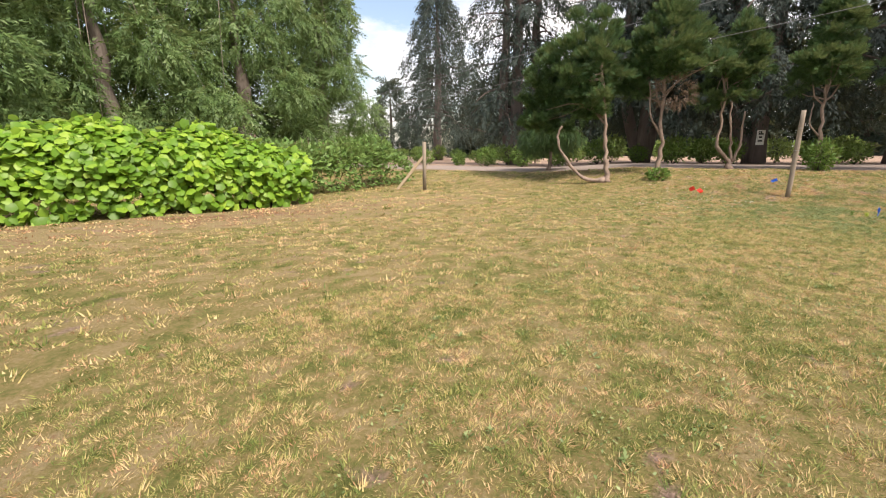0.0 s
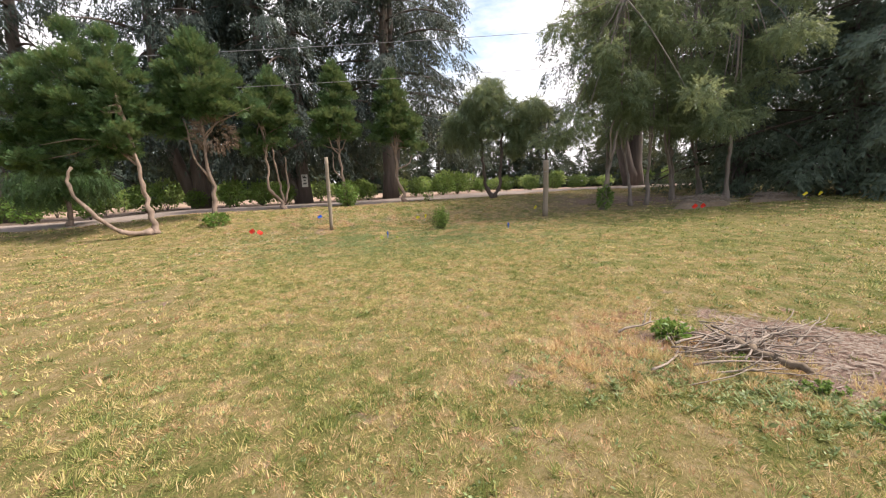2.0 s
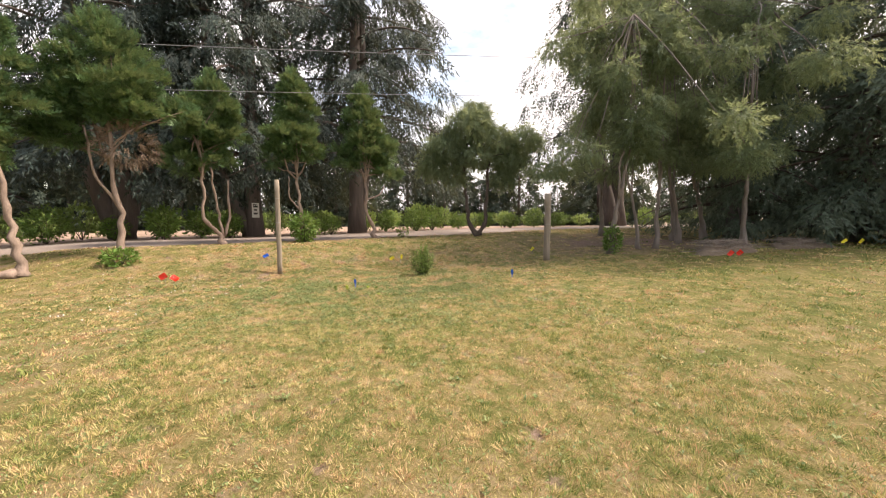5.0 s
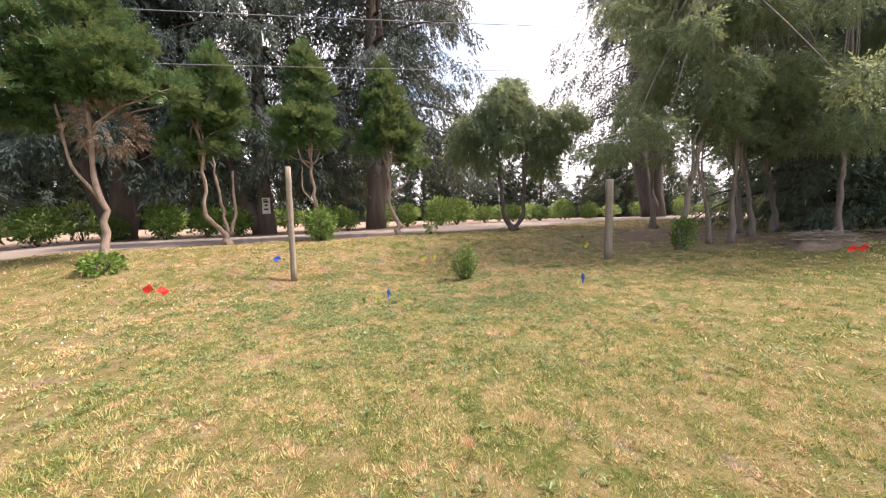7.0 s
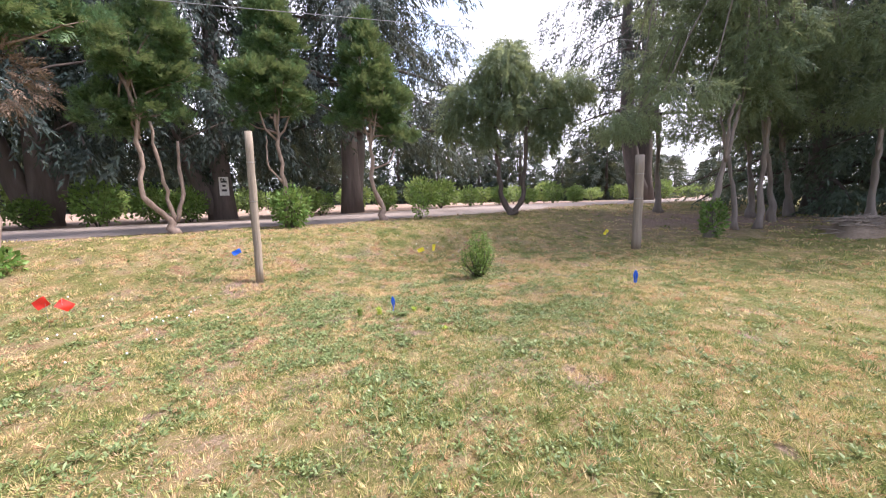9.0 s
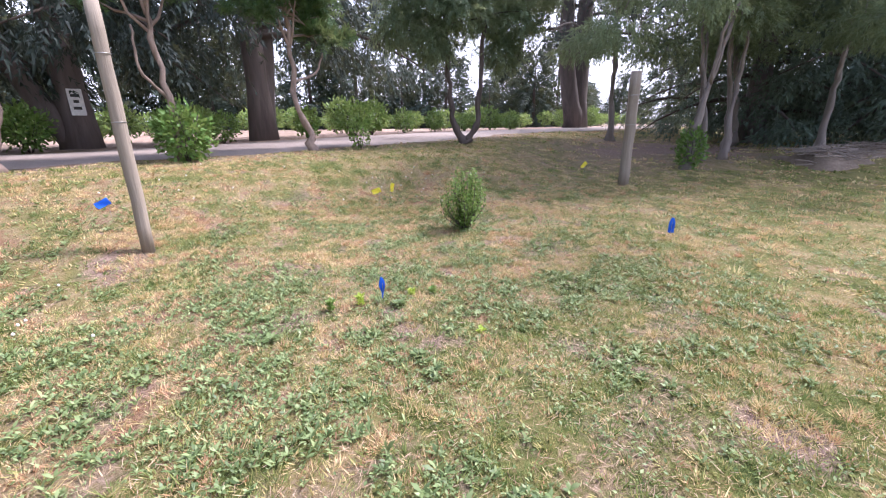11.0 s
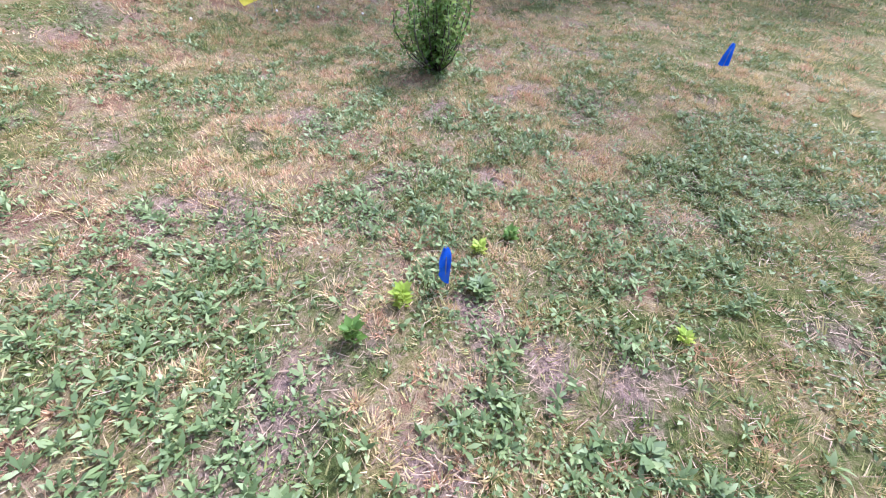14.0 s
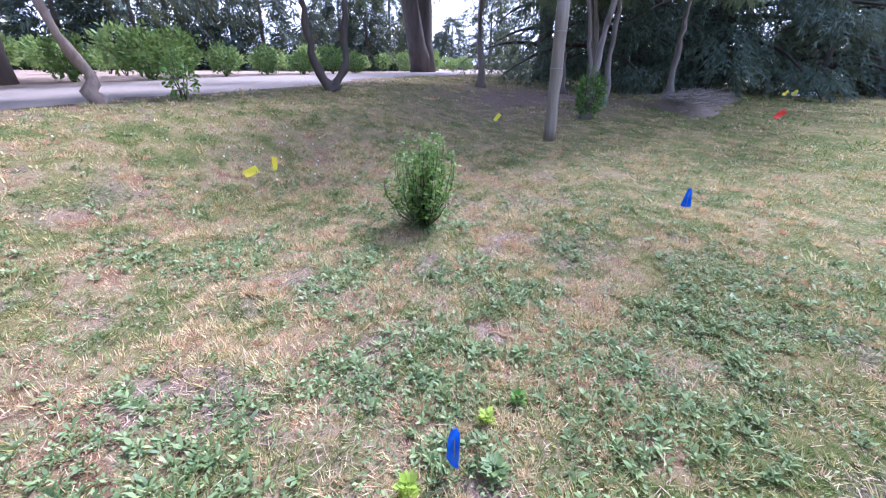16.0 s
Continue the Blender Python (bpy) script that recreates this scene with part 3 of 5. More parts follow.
# pruned ornamental trees along the bank
leafy_tree("cypress_tree", 1.55, 16.9, [([(0, 0, 0), (-0.05, 0.1, 0.9), (-0.2, 0.1, 2.0), (-0.5, 0.2, 4.5)], 0.15, 0.07), ([(-0.1, 0, 0.08), (-0.8, -0.1, 0.12), (-1.4, -0.1, 0.7), (-1.9, 0, 1.5), (-1.75, 0.05, 2.1)], 0.11, 0.07)],
           [(-0.45, 0.35, 4.5, 0.8, 1.6), (-1.2, 0.9, 4.7, 0.9, 1.6), (-2.0, 1.5, 4.2, 0.85, 1.5), (-2.8, 2.1, 3.9, 0.75, 1.4), (-0.9, 0.7, 2.9, 0.85, 0.8), (-1.9, 1.4, 2.8, 0.95, 0.9), (-2.7, 2.0, 2.8, 0.7, 0.8), (-0.6, 0.2, 3.6, 0.75, 0.9), (-1.4, 0.9, 3.8, 0.9, 0.9)], 21, 15000, M_CYPRESS, FERN_WIDE, 0.3, 0.0, M_BARK_RED, "green cypress on a trunk with a curled low stem", group="ornamental trees on the bank", girth=0.62)
leafy_tree("cypress_tree", 3.4, 17.6, [([(0, 0, 0), (0.05, 0, 1.2), (-0.1, 0, 2.4), (-0.15, 0, 4.4)], 0.13, 0.06), ([(-0.02, 0, 1.4), (-0.45, 0, 2.2), (-0.6, 0, 3.4)], 0.06, 0.04)],
           [(-0.15, 0, 4.8, 0.95, 1.25), (0.3, -0.1, 4.0, 0.75, 0.55), (-1.0, 0.5, 3.4, 0.5, 0.6), (1.3, -0.5, 3.85, 0.42, 0.22), (-0.8, 0.2, 4.3, 0.6, 0.6)], 22, 7600, M_CYPRESS, FERN_WIDE, 0.3, 0.0, M_BARK_RED, "green cypress with brown dead twigs under its crown", group="ornamental trees on the bank", girth=0.62, dead=[(0.25, -0.1, 3.0, 0.65, 0.5)])
leafy_tree("cypress_tree", 6.3, 19.2, [([(0, 0, 0), (-0.1, 0, 0.4), (-0.6, 0, 0.9), (-0.5, 0, 2.2), (-0.7, 0, 3.6)], 0.13, 0.05), ([(0, 0, 0.3), (-0.15, 0, 1.3), (-0.3, 0, 2.6)], 0.08, 0.05), ([(0.05, 0, 0.3), (0.25, 0, 1.0), (0.2, 0, 2.2)], 0.08, 0.05)],
           [(-0.25, 0, 4.5, 0.62, 1.15), (-0.75, 0.1, 4.1, 0.42, 0.7), (0.3, -0.1, 3.8, 0.5, 0.45), (-1.0, 0.6, 2.8, 0.6, 0.45), (-0.1, 0.3, 3.0, 0.55, 0.4)], 23, 6400, M_CYPRESS, FERN_WIDE, 0.3, 0.0, M_BARK_RED, "green cypress on several thin curved stems", group="ornamental trees on the bank", girth=0.62)
leafy_tree("cypress_tree", 8.8, 18.6, [([(0, 0, 0), (0, 0, 1.0), (-0.1, 0, 2.2), (-0.2, 0, 3.6)], 0.12, 0.05), ([(-0.05, 0, 1.2), (-0.45, 0, 1.7), (-0.4, 0, 2.4)], 0.05, 0.03)],
           [(-0.15, 0, 4.8, 0.58, 1.3), (-0.3, 0, 3.8, 0.8, 0.6), (0.35, -0.1, 3.3, 0.42, 0.32), (-0.8, 0.3, 3.1, 0.45, 0.35)], 24, 6000, M_CYPRESS, FERN_WIDE, 0.3, 0.0, M_BARK_RED, "slim green cypress with a bare pale trunk", group="ornamental trees on the bank", girth=0.62)
leafy_tree("cypress_tree", 11.6, 18.0, [([(0, 0, 0), (-0.05, 0, 0.5), (-0.35, 0, 1.0), (-0.35, 0, 2.2), (-0.45, 0, 3.6)], 0.14, 0.06), ([(-0.33, 0, 1.6), (0.3, 0, 1.8), (0.6, 0, 2.3)], 0.05, 0.03)],
           [(-0.5, 0, 4.7, 0.55, 1.15), (-0.5, 0, 3.7, 0.85, 0.55), (0.45, 0, 3.5, 0.65, 0.5), (0.55, 0, 2.6, 0.5, 0.2), (-1.0, 0.2, 3.1, 0.4, 0.35)], 25, 6000, M_CYPRESS, FERN_WIDE, 0.3, 0.0, M_BARK_RED, "green cypress on a bent pale trunk", group="ornamental trees on the bank", girth=0.62)
leafy_tree("weeping_tree", -0.75, 21.4, [([(0, 0, 0), (0.05, 0, 0.8), (0, 0, 2.0)], 0.09, 0.06)], [(0, 0, 2.0, 1.3, 0.45), (0.5, 0, 1.7, 0.95, 0.6), (-0.7, 0, 1.6, 0.8, 0.65)], 26, 2600, M_CYPRESS, FERN, 0.42, 0.85, M_BARK_RED, "small umbrella-shaped weeping tree with green leaves", group="")
leafy_tree("willow_tree", 15.5, 15.9, [([(0, 0, 0), (-0.22, 0.3, 0.6), (-0.28, 0.4, 1.6), (-0.36, 0.5, 3.2)], 0.11, 0.05), ([(0.02, -0.02, 0.1), (0.2, -0.28, 0.6), (0.24, -0.3, 1.8), (0.3, -0.4, 3.4)], 0.1, 0.05)],
           [(-0.5, 0.2, 4.7, 0.8, 0.7), (0.7, -0.4, 4.2, 0.8, 0.6), (-1.2, 0.8, 3.9, 0.7, 0.5), (0.2, 0.3, 5.3, 0.7, 0.6), (1.1, -0.9, 3.4, 0.7, 0.45), (-1.5, 1.2, 3.1, 0.55, 0.4), (-0.2, 0, 3.5, 0.8, 0.4), (1.7, -1.2, 4.3, 0.8, 0.5), (-0.9, 0.5, 2.7, 0.4, 0.4), (0.9, -0.6, 2.6, 0.5, 0.45)], 27, 5600, M_WILLOW, FERN, 0.45, 0.72, M_BARK_DARK, "weeping tree on two dark forked trunks", group="")

# thin trees of the grove on the rise
GROVE = [(15.95, 10.22, (0.3, -0.5, 3.4), 5.2, 0.12), (17.6, 9.95, (-0.35, 0.5, 3.6), 5.6, 0.09), (18.0, 9.5, (0.15, -0.1, 3.8), 6.4, 0.11), (20.2, 9.42, (-0.3, 0.5, 3.8), 6.6, 0.12), (22.6, 9.2, (-0.5, 0.5, 4.0), 7.6, 0.15), (20.0, 7.3, (0.1, -0.05, 3.6), 6.0, 0.13), (22.0, 10.2, (0.3, 0.4, 4.2), 8.2, 0.14), (21.0, 13.0, (0.2, 0.2, 4.2), 8.8, 0.15)]
for k, (gx, gy, top, tall, r) in enumerate(GROVE):
    tx, ty, tz = top
    q = np.random.default_rng(140 + k)
    tall += 3.6
    lobes = [(tx * 0.8 + q.normal(0, 1.15), ty * 0.8 + q.normal(0, 1.15), 2.9 + (tall - 3.2) * (i + 0.3) / 16, q.uniform(0.4, 0.85), q.uniform(0.2, 0.45)) for i in range(16)]
    leafy_tree("grove_tree", gx, gy, [([(0, 0, 0), (tx * 0.2, ty * 0.2, 1.2), (tx * 0.55, ty * 0.55, 2.3), (tx, ty, tz), (tx * 0.9, ty, tall - 1)], r, r * 0.3), ([(tx * 0.45, ty * 0.45, 1.9), (-tx * 0.4, ty * 0.6, 3.0), (-tx * 0.8, ty, tz)], r * 0.5, r * 0.3)],
               lobes, 40 + k, 3000, M_WILLOW, FERN, 0.44, 0.6, M_BARK, "thin leaning tree with loose hanging green leaves", group="grove of thin trees", girth=0.68)

# dark conifers closing the lawn
DARK = [(25.5, 8.6, 15, 3.9), (27.8, 3.2, 25, 8.4), (31.5, 10.5, 16, 4.6), (33.0, 5.5, 20, 4.8), (24.9, 0.6, 7.0, 2.8), (25.3, 4.6, 8.0, 2.7), (25.6, -2.6, 5.4, 2.7), (25.8, -6.6, 5.0, 2.7), (26.0, -10.8, 5.4, 2.8), (26.0, -15.2, 5.0, 2.9), (28.5, -4.5, 6.0, 3.0)]
for k, (dx, dy, tall, reach) in enumerate(DARK):
    big_cedar(dx, dy, tall, reach, 0.9 if tall > 9 else 0.4, 60 + k, ((0, 0, 1.0),), (34000 if reach > 8 else 8200 if dx < 30 else 4200) if tall > 9 else 3000, 0.4 if tall > 9 else 0.2, "dense dark conifer with branches down to the grass", M_DARK, coarse=1.35 if reach > 8 else 1.0 if dx < 30 else 1.5, droop=0.7)

# tall hanging trees behind the vine row
LEFT = [(-17.5, 7.5, 13, 4.2), (-18.5, 13.5, 14, 4.6), (-16.0, 18.5, 15, 4.4), (-14.4, 23.2, 14, 3.5), (-21.0, 20.0, 18, 4.8), (-24.0, 9.0, 18, 4.8), (-19.5, 1.5, 13, 4.4), (-25, 15, 20, 5)]
for k, (lx, ly, tall, w) in enumerate(LEFT):
    q = np.random.default_rng(80 + k)
    lobes = []
    for i in range(30):
        u = (i + 0.5) / 30
        rad = w * (1.05 - 0.66 * u) * q.uniform(0.45, 1.05)
        az = i * 2.4 + k
        lobes.append((rad * math.cos(az), rad * math.sin(az), 1.2 + u * (tall - 1.8), w * (0.34 - 0.14 * u) * q.uniform(0.6, 1.3), tall * q.uniform(0.05, 0.085)))
    leafy_tree("hanging_tree", lx, ly, [([(0, 0, 0), (0.1, 0, tall * 0.3), (-0.1, 0.1, tall * 0.6), (0, 0, tall * 0.92)], 0.4, 0.06)], lobes, 80 + k, 9500 if k < 4 else 2400, M_LEFT, FERN, 0.72 if k < 4 else 1.35, 0.62, M_BARK,
               "tall tree with dense hanging green foliage", group="tall trees behind the vines", twigs=12)

# distant woods past the field
def far_tree(x, y, tall, w, seed):
    g = np.random.default_rng(seed)
    e = thing("far_tree", x, y, ground_z(x, y) - 0.1, "distant dark green tree past the field", "tree", "far woods")
    t = Geo()
    t.tube([(0, 0, 0), (0.1, 0, tall * 0.5), (0, 0, tall * 0.95)], [0.3, 0.2, 0.03], 6)
    c = Geo()
    n = 650
    u = g.uniform(0, 1, n) ** 1.5
    az, rr = g.uniform(0, 6.283, n), np.sqrt(g.uniform(0.1, 1, n))
    lump = 1 + 0.3 * np.sin(az * 3 + u * 9)
    rad = w * (1 - u) ** 0.7 * rr * lump + 0.1
    P = np.stack([rad * np.cos(az), rad * np.sin(az), 0.4 + u * (tall - 0.4)], 1)
    D = np.stack([np.cos(az), np.sin(az), -0.4 + g.normal(0, 0.4, n)], 1)
    c.scatter(FERN_WIDE, P, D, g.normal(0, 1, P.shape) + [0, 0, 1], g.uniform(1.5, 2.6, n))
    piece("trunk", t, M_BARK_DARK, e)
    piece("crown", c, M_FAR, e)
    return e


far_kinds = [far_tree(-30, 70, 13, 4.0, 101), far_tree(-23, 74, 16, 4.5, 102), far_tree(-2.0, 66, 11, 4.6, 103)]
for k in range(46):
    x = -14 + k * 1.6 if k < 22 else 21.2 + (k - 22) * 2.9
    x = x + rng.uniform(-1, 1)
    if 43 < x < 62:
        continue
    y = 62 - 0.28 * x + rng.uniform(-5, 6)
    s = rng.uniform(0.6, 1.0) * (0.5 if x > 34 else 1)
    o = copy_thing(far_kinds[k % 3], pose(x, y, ground_z(x, y) - 0.1, 0, 0, rng.uniform(0, 360)))
    o.scale = (s, s, s)
for k in range(13):
    a = radians(15 + 2.9 * k)
    x, y = 5 + (43 + 5 * (k % 2)) * math.cos(a), 10 + (43 + 5 * (k % 2)) * math.sin(a)
    o = copy_thing(far_kinds[k % 3], pose(x, y, ground_z(x, y) - 0.1, 0, 0, 50.0 * k))
    s = rng.uniform(0.5, 0.75) * (0.5 if k in (0, 4, 5) else 1)
    o.scale = (s, s, s)
for k in range(26):
    x, y = 75 + rng.uniform(-8, 40), 60 - k * 4.2 + rng.uniform(-2, 2)
    o = copy_thing(far_kinds[k % 3], pose(x, y, ground_z(x, y) - 0.1, 0, 0, rng.uniform(0, 360)))
    o.scale = (0.8, 0.8, rng.uniform(0.4, 0.7))


# ---- field shrubs beyond the lane ----
def shrub(name, x, y, tall, w, seed, mat, n, leaf, label, group, stems=7, low=0.08):
    g = np.random.default_rng(seed)
    e = thing(name, x, y, ground_z(x, y) - 0.02, label, "shrub", group)
    st, lv = Geo(), Geo()
    for k in range(stems):
        az = k * 2.4 + g.uniform(-0.3, 0.3)
        tip = np.array([math.cos(az) * w * 0.32, math.sin(az) * w * 0.32, tall * (g.uniform(0.6, 0.95) + max(0, low - 0.1))])
        one = st if name == "crop_bush" else Geo()
        one.tube(wavy((0.03 * math.cos(az), 0.03 * math.sin(az), 0), tip, 5, 0.02, seed + k), np.linspace(0.014, 0.004, 5), 4)
        if one is not st:
            piece("stem", one, M_BARK_DARK, e)
    d = g.normal(size=(n, 3))
    d /= np.linalg.norm(d, axis=1, keepdims=True)
    lump = 1 + 0.2 * np.sin(d[:, 0:1] * 6 + seed) * np.sin(d[:, 2:3] * 8) + 0.16 * np.sin(d[:, 1:2] * 11 + seed)
    P = d * g.uniform(0.35, 1, (n, 1)) ** 0.5 * lump * [w / 2, w / 2, tall / 2] + [0, 0, tall * (0.5 + low)]
    P[:, 2] = np.maximum(P[:, 2], 0.04)
    lv.scatter(LEAF, P, d + [0, 0, 0.25] + g.normal(0, 0.5, P.shape), d + g.normal(0, 0.4, P.shape) + [0, 0, 0.6], g.uniform(0.7, 1.3, n) * leaf)
    if st.v:
        tagged(piece("stem_cluster", st, M_BARK_DARK, e), kind="stuff")
    piece("foliage", lv, mat, e)
    return e


dark_shrubs = [shrub("field_shrub", 1.8, 26.6, 1.35, 1.5, 120, M_SHRUB, 900, 0.15, "round dark green shrub in the dry field", "dark field shrubs"),
               shrub("field_shrub", 5.4, 24.4, 1.3, 1.3, 121, M_SHRUB, 900, 0.15, "round dark green shrub in the dry field", "dark field shrubs"),
               shrub("field_shrub", 17.0, 21.9, 1.2, 1.5, 122, M_SHRUB, 900, 0.15, "round dark green shrub in the dry field", "dark field shrubs")]
DARK_AT = [(-9.5, 28.4), (-6.7, 26.8), (-4.9, 27.2), (-2.6, 26.6), (-0.4, 26.4), (3.9, 26.0), (7.0, 25.3), (8.0, 24.6), (11.4, 24.2), (12.6, 23.6), (15.8, 23.2), (18.6, 22.4), (20.6, 22.2), (22.8, 21.9), (24.6, 21.2), (26.6, 20.7), (28.4, 20.2), (31.2, 21.5), (36, 19.5), (40, 18.4), (-13, 29.2), (-16, 29.8), (44, 17.5), (48, 16.8)]
for k, (x, y) in enumerate(DARK_AT):
    o = copy_thing(dark_shrubs[k % 3], pose(x, y, ground_z(x, y) - 0.02, 0, 0, 77.0 * k))
    s = rng.uniform(0.68, 0.98)
    o.scale = (s, s, s * rng.uniform(0.9, 1.15))
crops = [shrub("crop_bush", -4, 30.5, 1.1, 1.6, 130 + k, M_CROP, 420, 0.2, "bushy light green crop plant in a field row", "crop rows", 7, 0.22) for k in range(1)]
crops += [shrub("crop_bush", 7.6 + 6 * k, 28.0 - 1.2 * k, 1.0, 1.4, 131 + k, M_CROP, 380, 0.2, "bushy light green crop plant in a field row", "crop rows", 7, 0.25) for k in range(2)]
for r, back in enumerate((6.5, 11.0, 16.5, 24.0)):
    for k in range(30):
        x = -24 + k * 3.0 + rng.uniform(-0.5, 0.5) + r * 0.8
        y = float(road_far(x)) + back + rng.uniform(-0.4, 0.4)
        if rng.uniform() < 0.25:
            continue
        o = copy_thing(crops[(k + r) % 3], pose(x, y, ground_z(x, y) - 0.02, 0, 0, rng.uniform(0, 360)))
        s = rng.uniform(0.75, 1.1)
        o.scale = (s, s, s * rng.uniform(0.85, 1.3))

# ---- vine row ----
V_LOBE = []
for k in range(10):
    a = -0.5 * math.pi + 2 * math.pi * (k + 0.5) / 10
    rr = 0.5 if k % 2 else 0.42
    V_LOBE.append((rr * math.cos(a), 0.45 + rr * math.sin(a) * 1.05, -0.07 if k % 2 else -0.02))
VINE_LEAF = (np.array([(0, 0.42, 0.05)] + V_LOBE), np.array([(0, k + 1, (k + 1) % 10 + 1) for k in range(10)]))


def leaf_wall(g, p, q, tall, thick, n):
    """Leaf places over a long uneven hedge from p to q: positions from p, outward directions, and which face the lawn."""
    p, q = np.array(p), np.array(q)
    run = np.linalg.norm(q - p)
    ax = (q - p) / run
    nrm = np.array([ax[1], -ax[0]])
    u = g.uniform(0, 1, n)
    a = g.uniform(-0.45, math.pi + 0.25, n)
    top = tall * (0.86 + 0.26 * vnoise(u * run, 0 * u, 1.1, 51))
    top = top * (1 - 0.3 * sstep((u - 0.82) / 0.18))
    bulge = thick * (0.8 + 0.5 * vnoise(u * run, a * 1.3, 0.8, 52))
    rr = 0.45 + 0.62 * g.uniform(0, 1, n) ** 0.6
    off = np.cos(a) * bulge * rr
    z = np.where(np.sin(a) > 0, 0.5 * top + np.sin(a) * 0.5 * top * rr, 0.5 * top * (1 + np.sin(a) * 2.0))
    z = np.maximum(z, 0.12) + g.normal(0, 0.05, n)
    P = np.concatenate([ax * (u * run)[:, None] + nrm * off[:, None], z[:, None]], 1)
    N = np.concatenate([nrm * np.cos(a)[:, None], np.sin(a)[:, None] * 0.8 + 0.15], 1)
    return P, N


def vine_row():
    g = np.random.default_rng(150)
    p, q = (-14.2, 2.2), (-7.35, 10.6)
    e = thing("grape_vine", p[0], p[1], 0, "dense row of bright green grape vines in full leaf", "vine")
    P, N = leaf_wall(g, p, q, 1.98, 0.78, 11000)
    D = N * 0.5 + [0, 0, -0.75] + g.normal(0, 0.35, P.shape)
    U = N + g.normal(0, 0.35, P.shape) + [0, 0, 0.5]
    S = g.uniform(0.13, 0.25, len(P))
    front = np.where((N[:, 2] < 0.85) & ((P[:, 0] / 6.85) > 0.45) & (np.abs(N[:, 0]) > 0.25))[0][:240]
    keep = np.ones(len(P), bool)
    keep[front] = False
    mass = Geo()
    mass.scatter(VINE_LEAF, P[keep], D[keep], U[keep], S[keep])
    tagged(piece("foliage", mass, M_VINE, e), kind="stuff")
    wood = Geo()
    for k in range(7):
        a = np.array([(q[0] - p[0]) * (k + 0.5) / 7, (q[1] - p[1]) * (k + 0.5) / 7, 0])
        wood.tube(wavy(a, a + [0.1, 0.1, 1.5], 8, 0.03, k), np.linspace(0.045, 0.02, 8), 6)
    for k in range(40):
        u = g.uniform()
        a = np.array([(q[0] - p[0]) * u, (q[1] - p[1]) * u, 1.2])
        wood.tube(wavy(a, a + [g.uniform(-0.6, 0.9), g.uniform(-0.8, 0.8), g.uniform(-0.2, 0.75)], 6, 0.05, k + 9), np.linspace(0.012, 0.004, 6), 4)
    piece("canes", wood, M_BARK_RED, e)
    one = Geo()
    one.scatter(VINE_LEAF, [(0, 0, 0)], [(0, 1, 0)], [(0, 0, 1)], 1.0)
    me = one.mesh("leaf", M_VINE_ONE, False)
    for k in front:
        al = Vector(D[k]).normalized()
        sd = al.cross(Vector(U[k])).normalized()
        nm = sd.cross(al)
        ob = new("leaf", me)
        ob.parent = e
        m = Matrix((sd, al, nm)).transposed().to_4x4()
        m.translation = Vector(P[k])
        ob.matrix_basis = m @ Matrix.Scale(S[k], 4)


def vine_one_mat():
    m, n, l, p = node_mat("single_vine_leaf")
    oi = n.new("ShaderNodeObjectInfo")
    r = ramp(n, [(0, (0.11, 0.24, 0.025)), (0.5, (0.22, 0.40, 0.045)), (1, (0.36, 0.52, 0.08))])
    l.new(oi.outputs["Random"], r.inputs["Fac"])
    vein = noise_node(n, l, 9, 4)
    c = mix_rgb(n, l, r.outputs["Color"], (0.45, 0.55, 0.16), 0.12)
    l.new(c, p.inputs["Base Color"])
    bump(n, l, vein.outputs["Fac"], p, 0.5, 0.02)
    p.inputs["Roughness"].default_value = 0.45
    t = n.new("ShaderNodeBsdfTranslucent")
    l.new(c, t.inputs["Color"])
    ms = n.new("ShaderNodeMixShader")
    ms.inputs[0].default_value = 0.4
    l.new(p.outputs[0], ms.inputs[1])
    l.new(t.outputs[0], ms.inputs[2])
    l.new(ms.outputs[0], n["Material Output"].inputs["Surface"])
    return m


M_VINE_ONE = vine_one_mat()
vine_row()


def bramble(p, q, tall, thick, n, seed):
    g = np.random.default_rng(seed)
    z = ground_z(*p)
    e = thing("bramble_hedge", p[0], p[1], z, "dark green bramble hedge with pale dry tips", "hedge")
    P, N = leaf_wall(g, p, q, tall, thick, n)
    lv = Geo()
    lv.scatter(LEAF, P, N + g.normal(0, 0.5, P.shape), N + [0, 0, 0.5], g.uniform(0.12, 0.22, n))
    piece("leaves", lv, M_BERRY, e)
    for k in range(36):
        u = g.uniform()
        a = np.array([(q[0] - p[0]) * u, (q[1] - p[1]) * u, 0.05])
        st = Geo()
        st.tube(wavy(a, a + [g.uniform(-0.5, 0.7), g.uniform(-0.6, 0.6), tall * g.uniform(0.7, 1.12)], 6, 0.06, k), np.linspace(0.014, 0.005, 6), 4)
        piece("cane", st, M_DEAD, e)
    tips = Geo()
    sel = np.where(N[:, 2] > 0.8)[0][:120]
    tips.scatter(LEAF, P[sel] + [0, 0, 0.06], N[sel] + g.normal(0, 0.6, (len(sel), 3)), g.normal(size=(len(sel), 3)), 0.12)
    piece("dry_tips", tips, M_DEAD, e, "pale brown spent flower heads")


bramble((-9.0, 10.5), (-7.6, 18.2), 1.8, 0.85, 7500, 160)


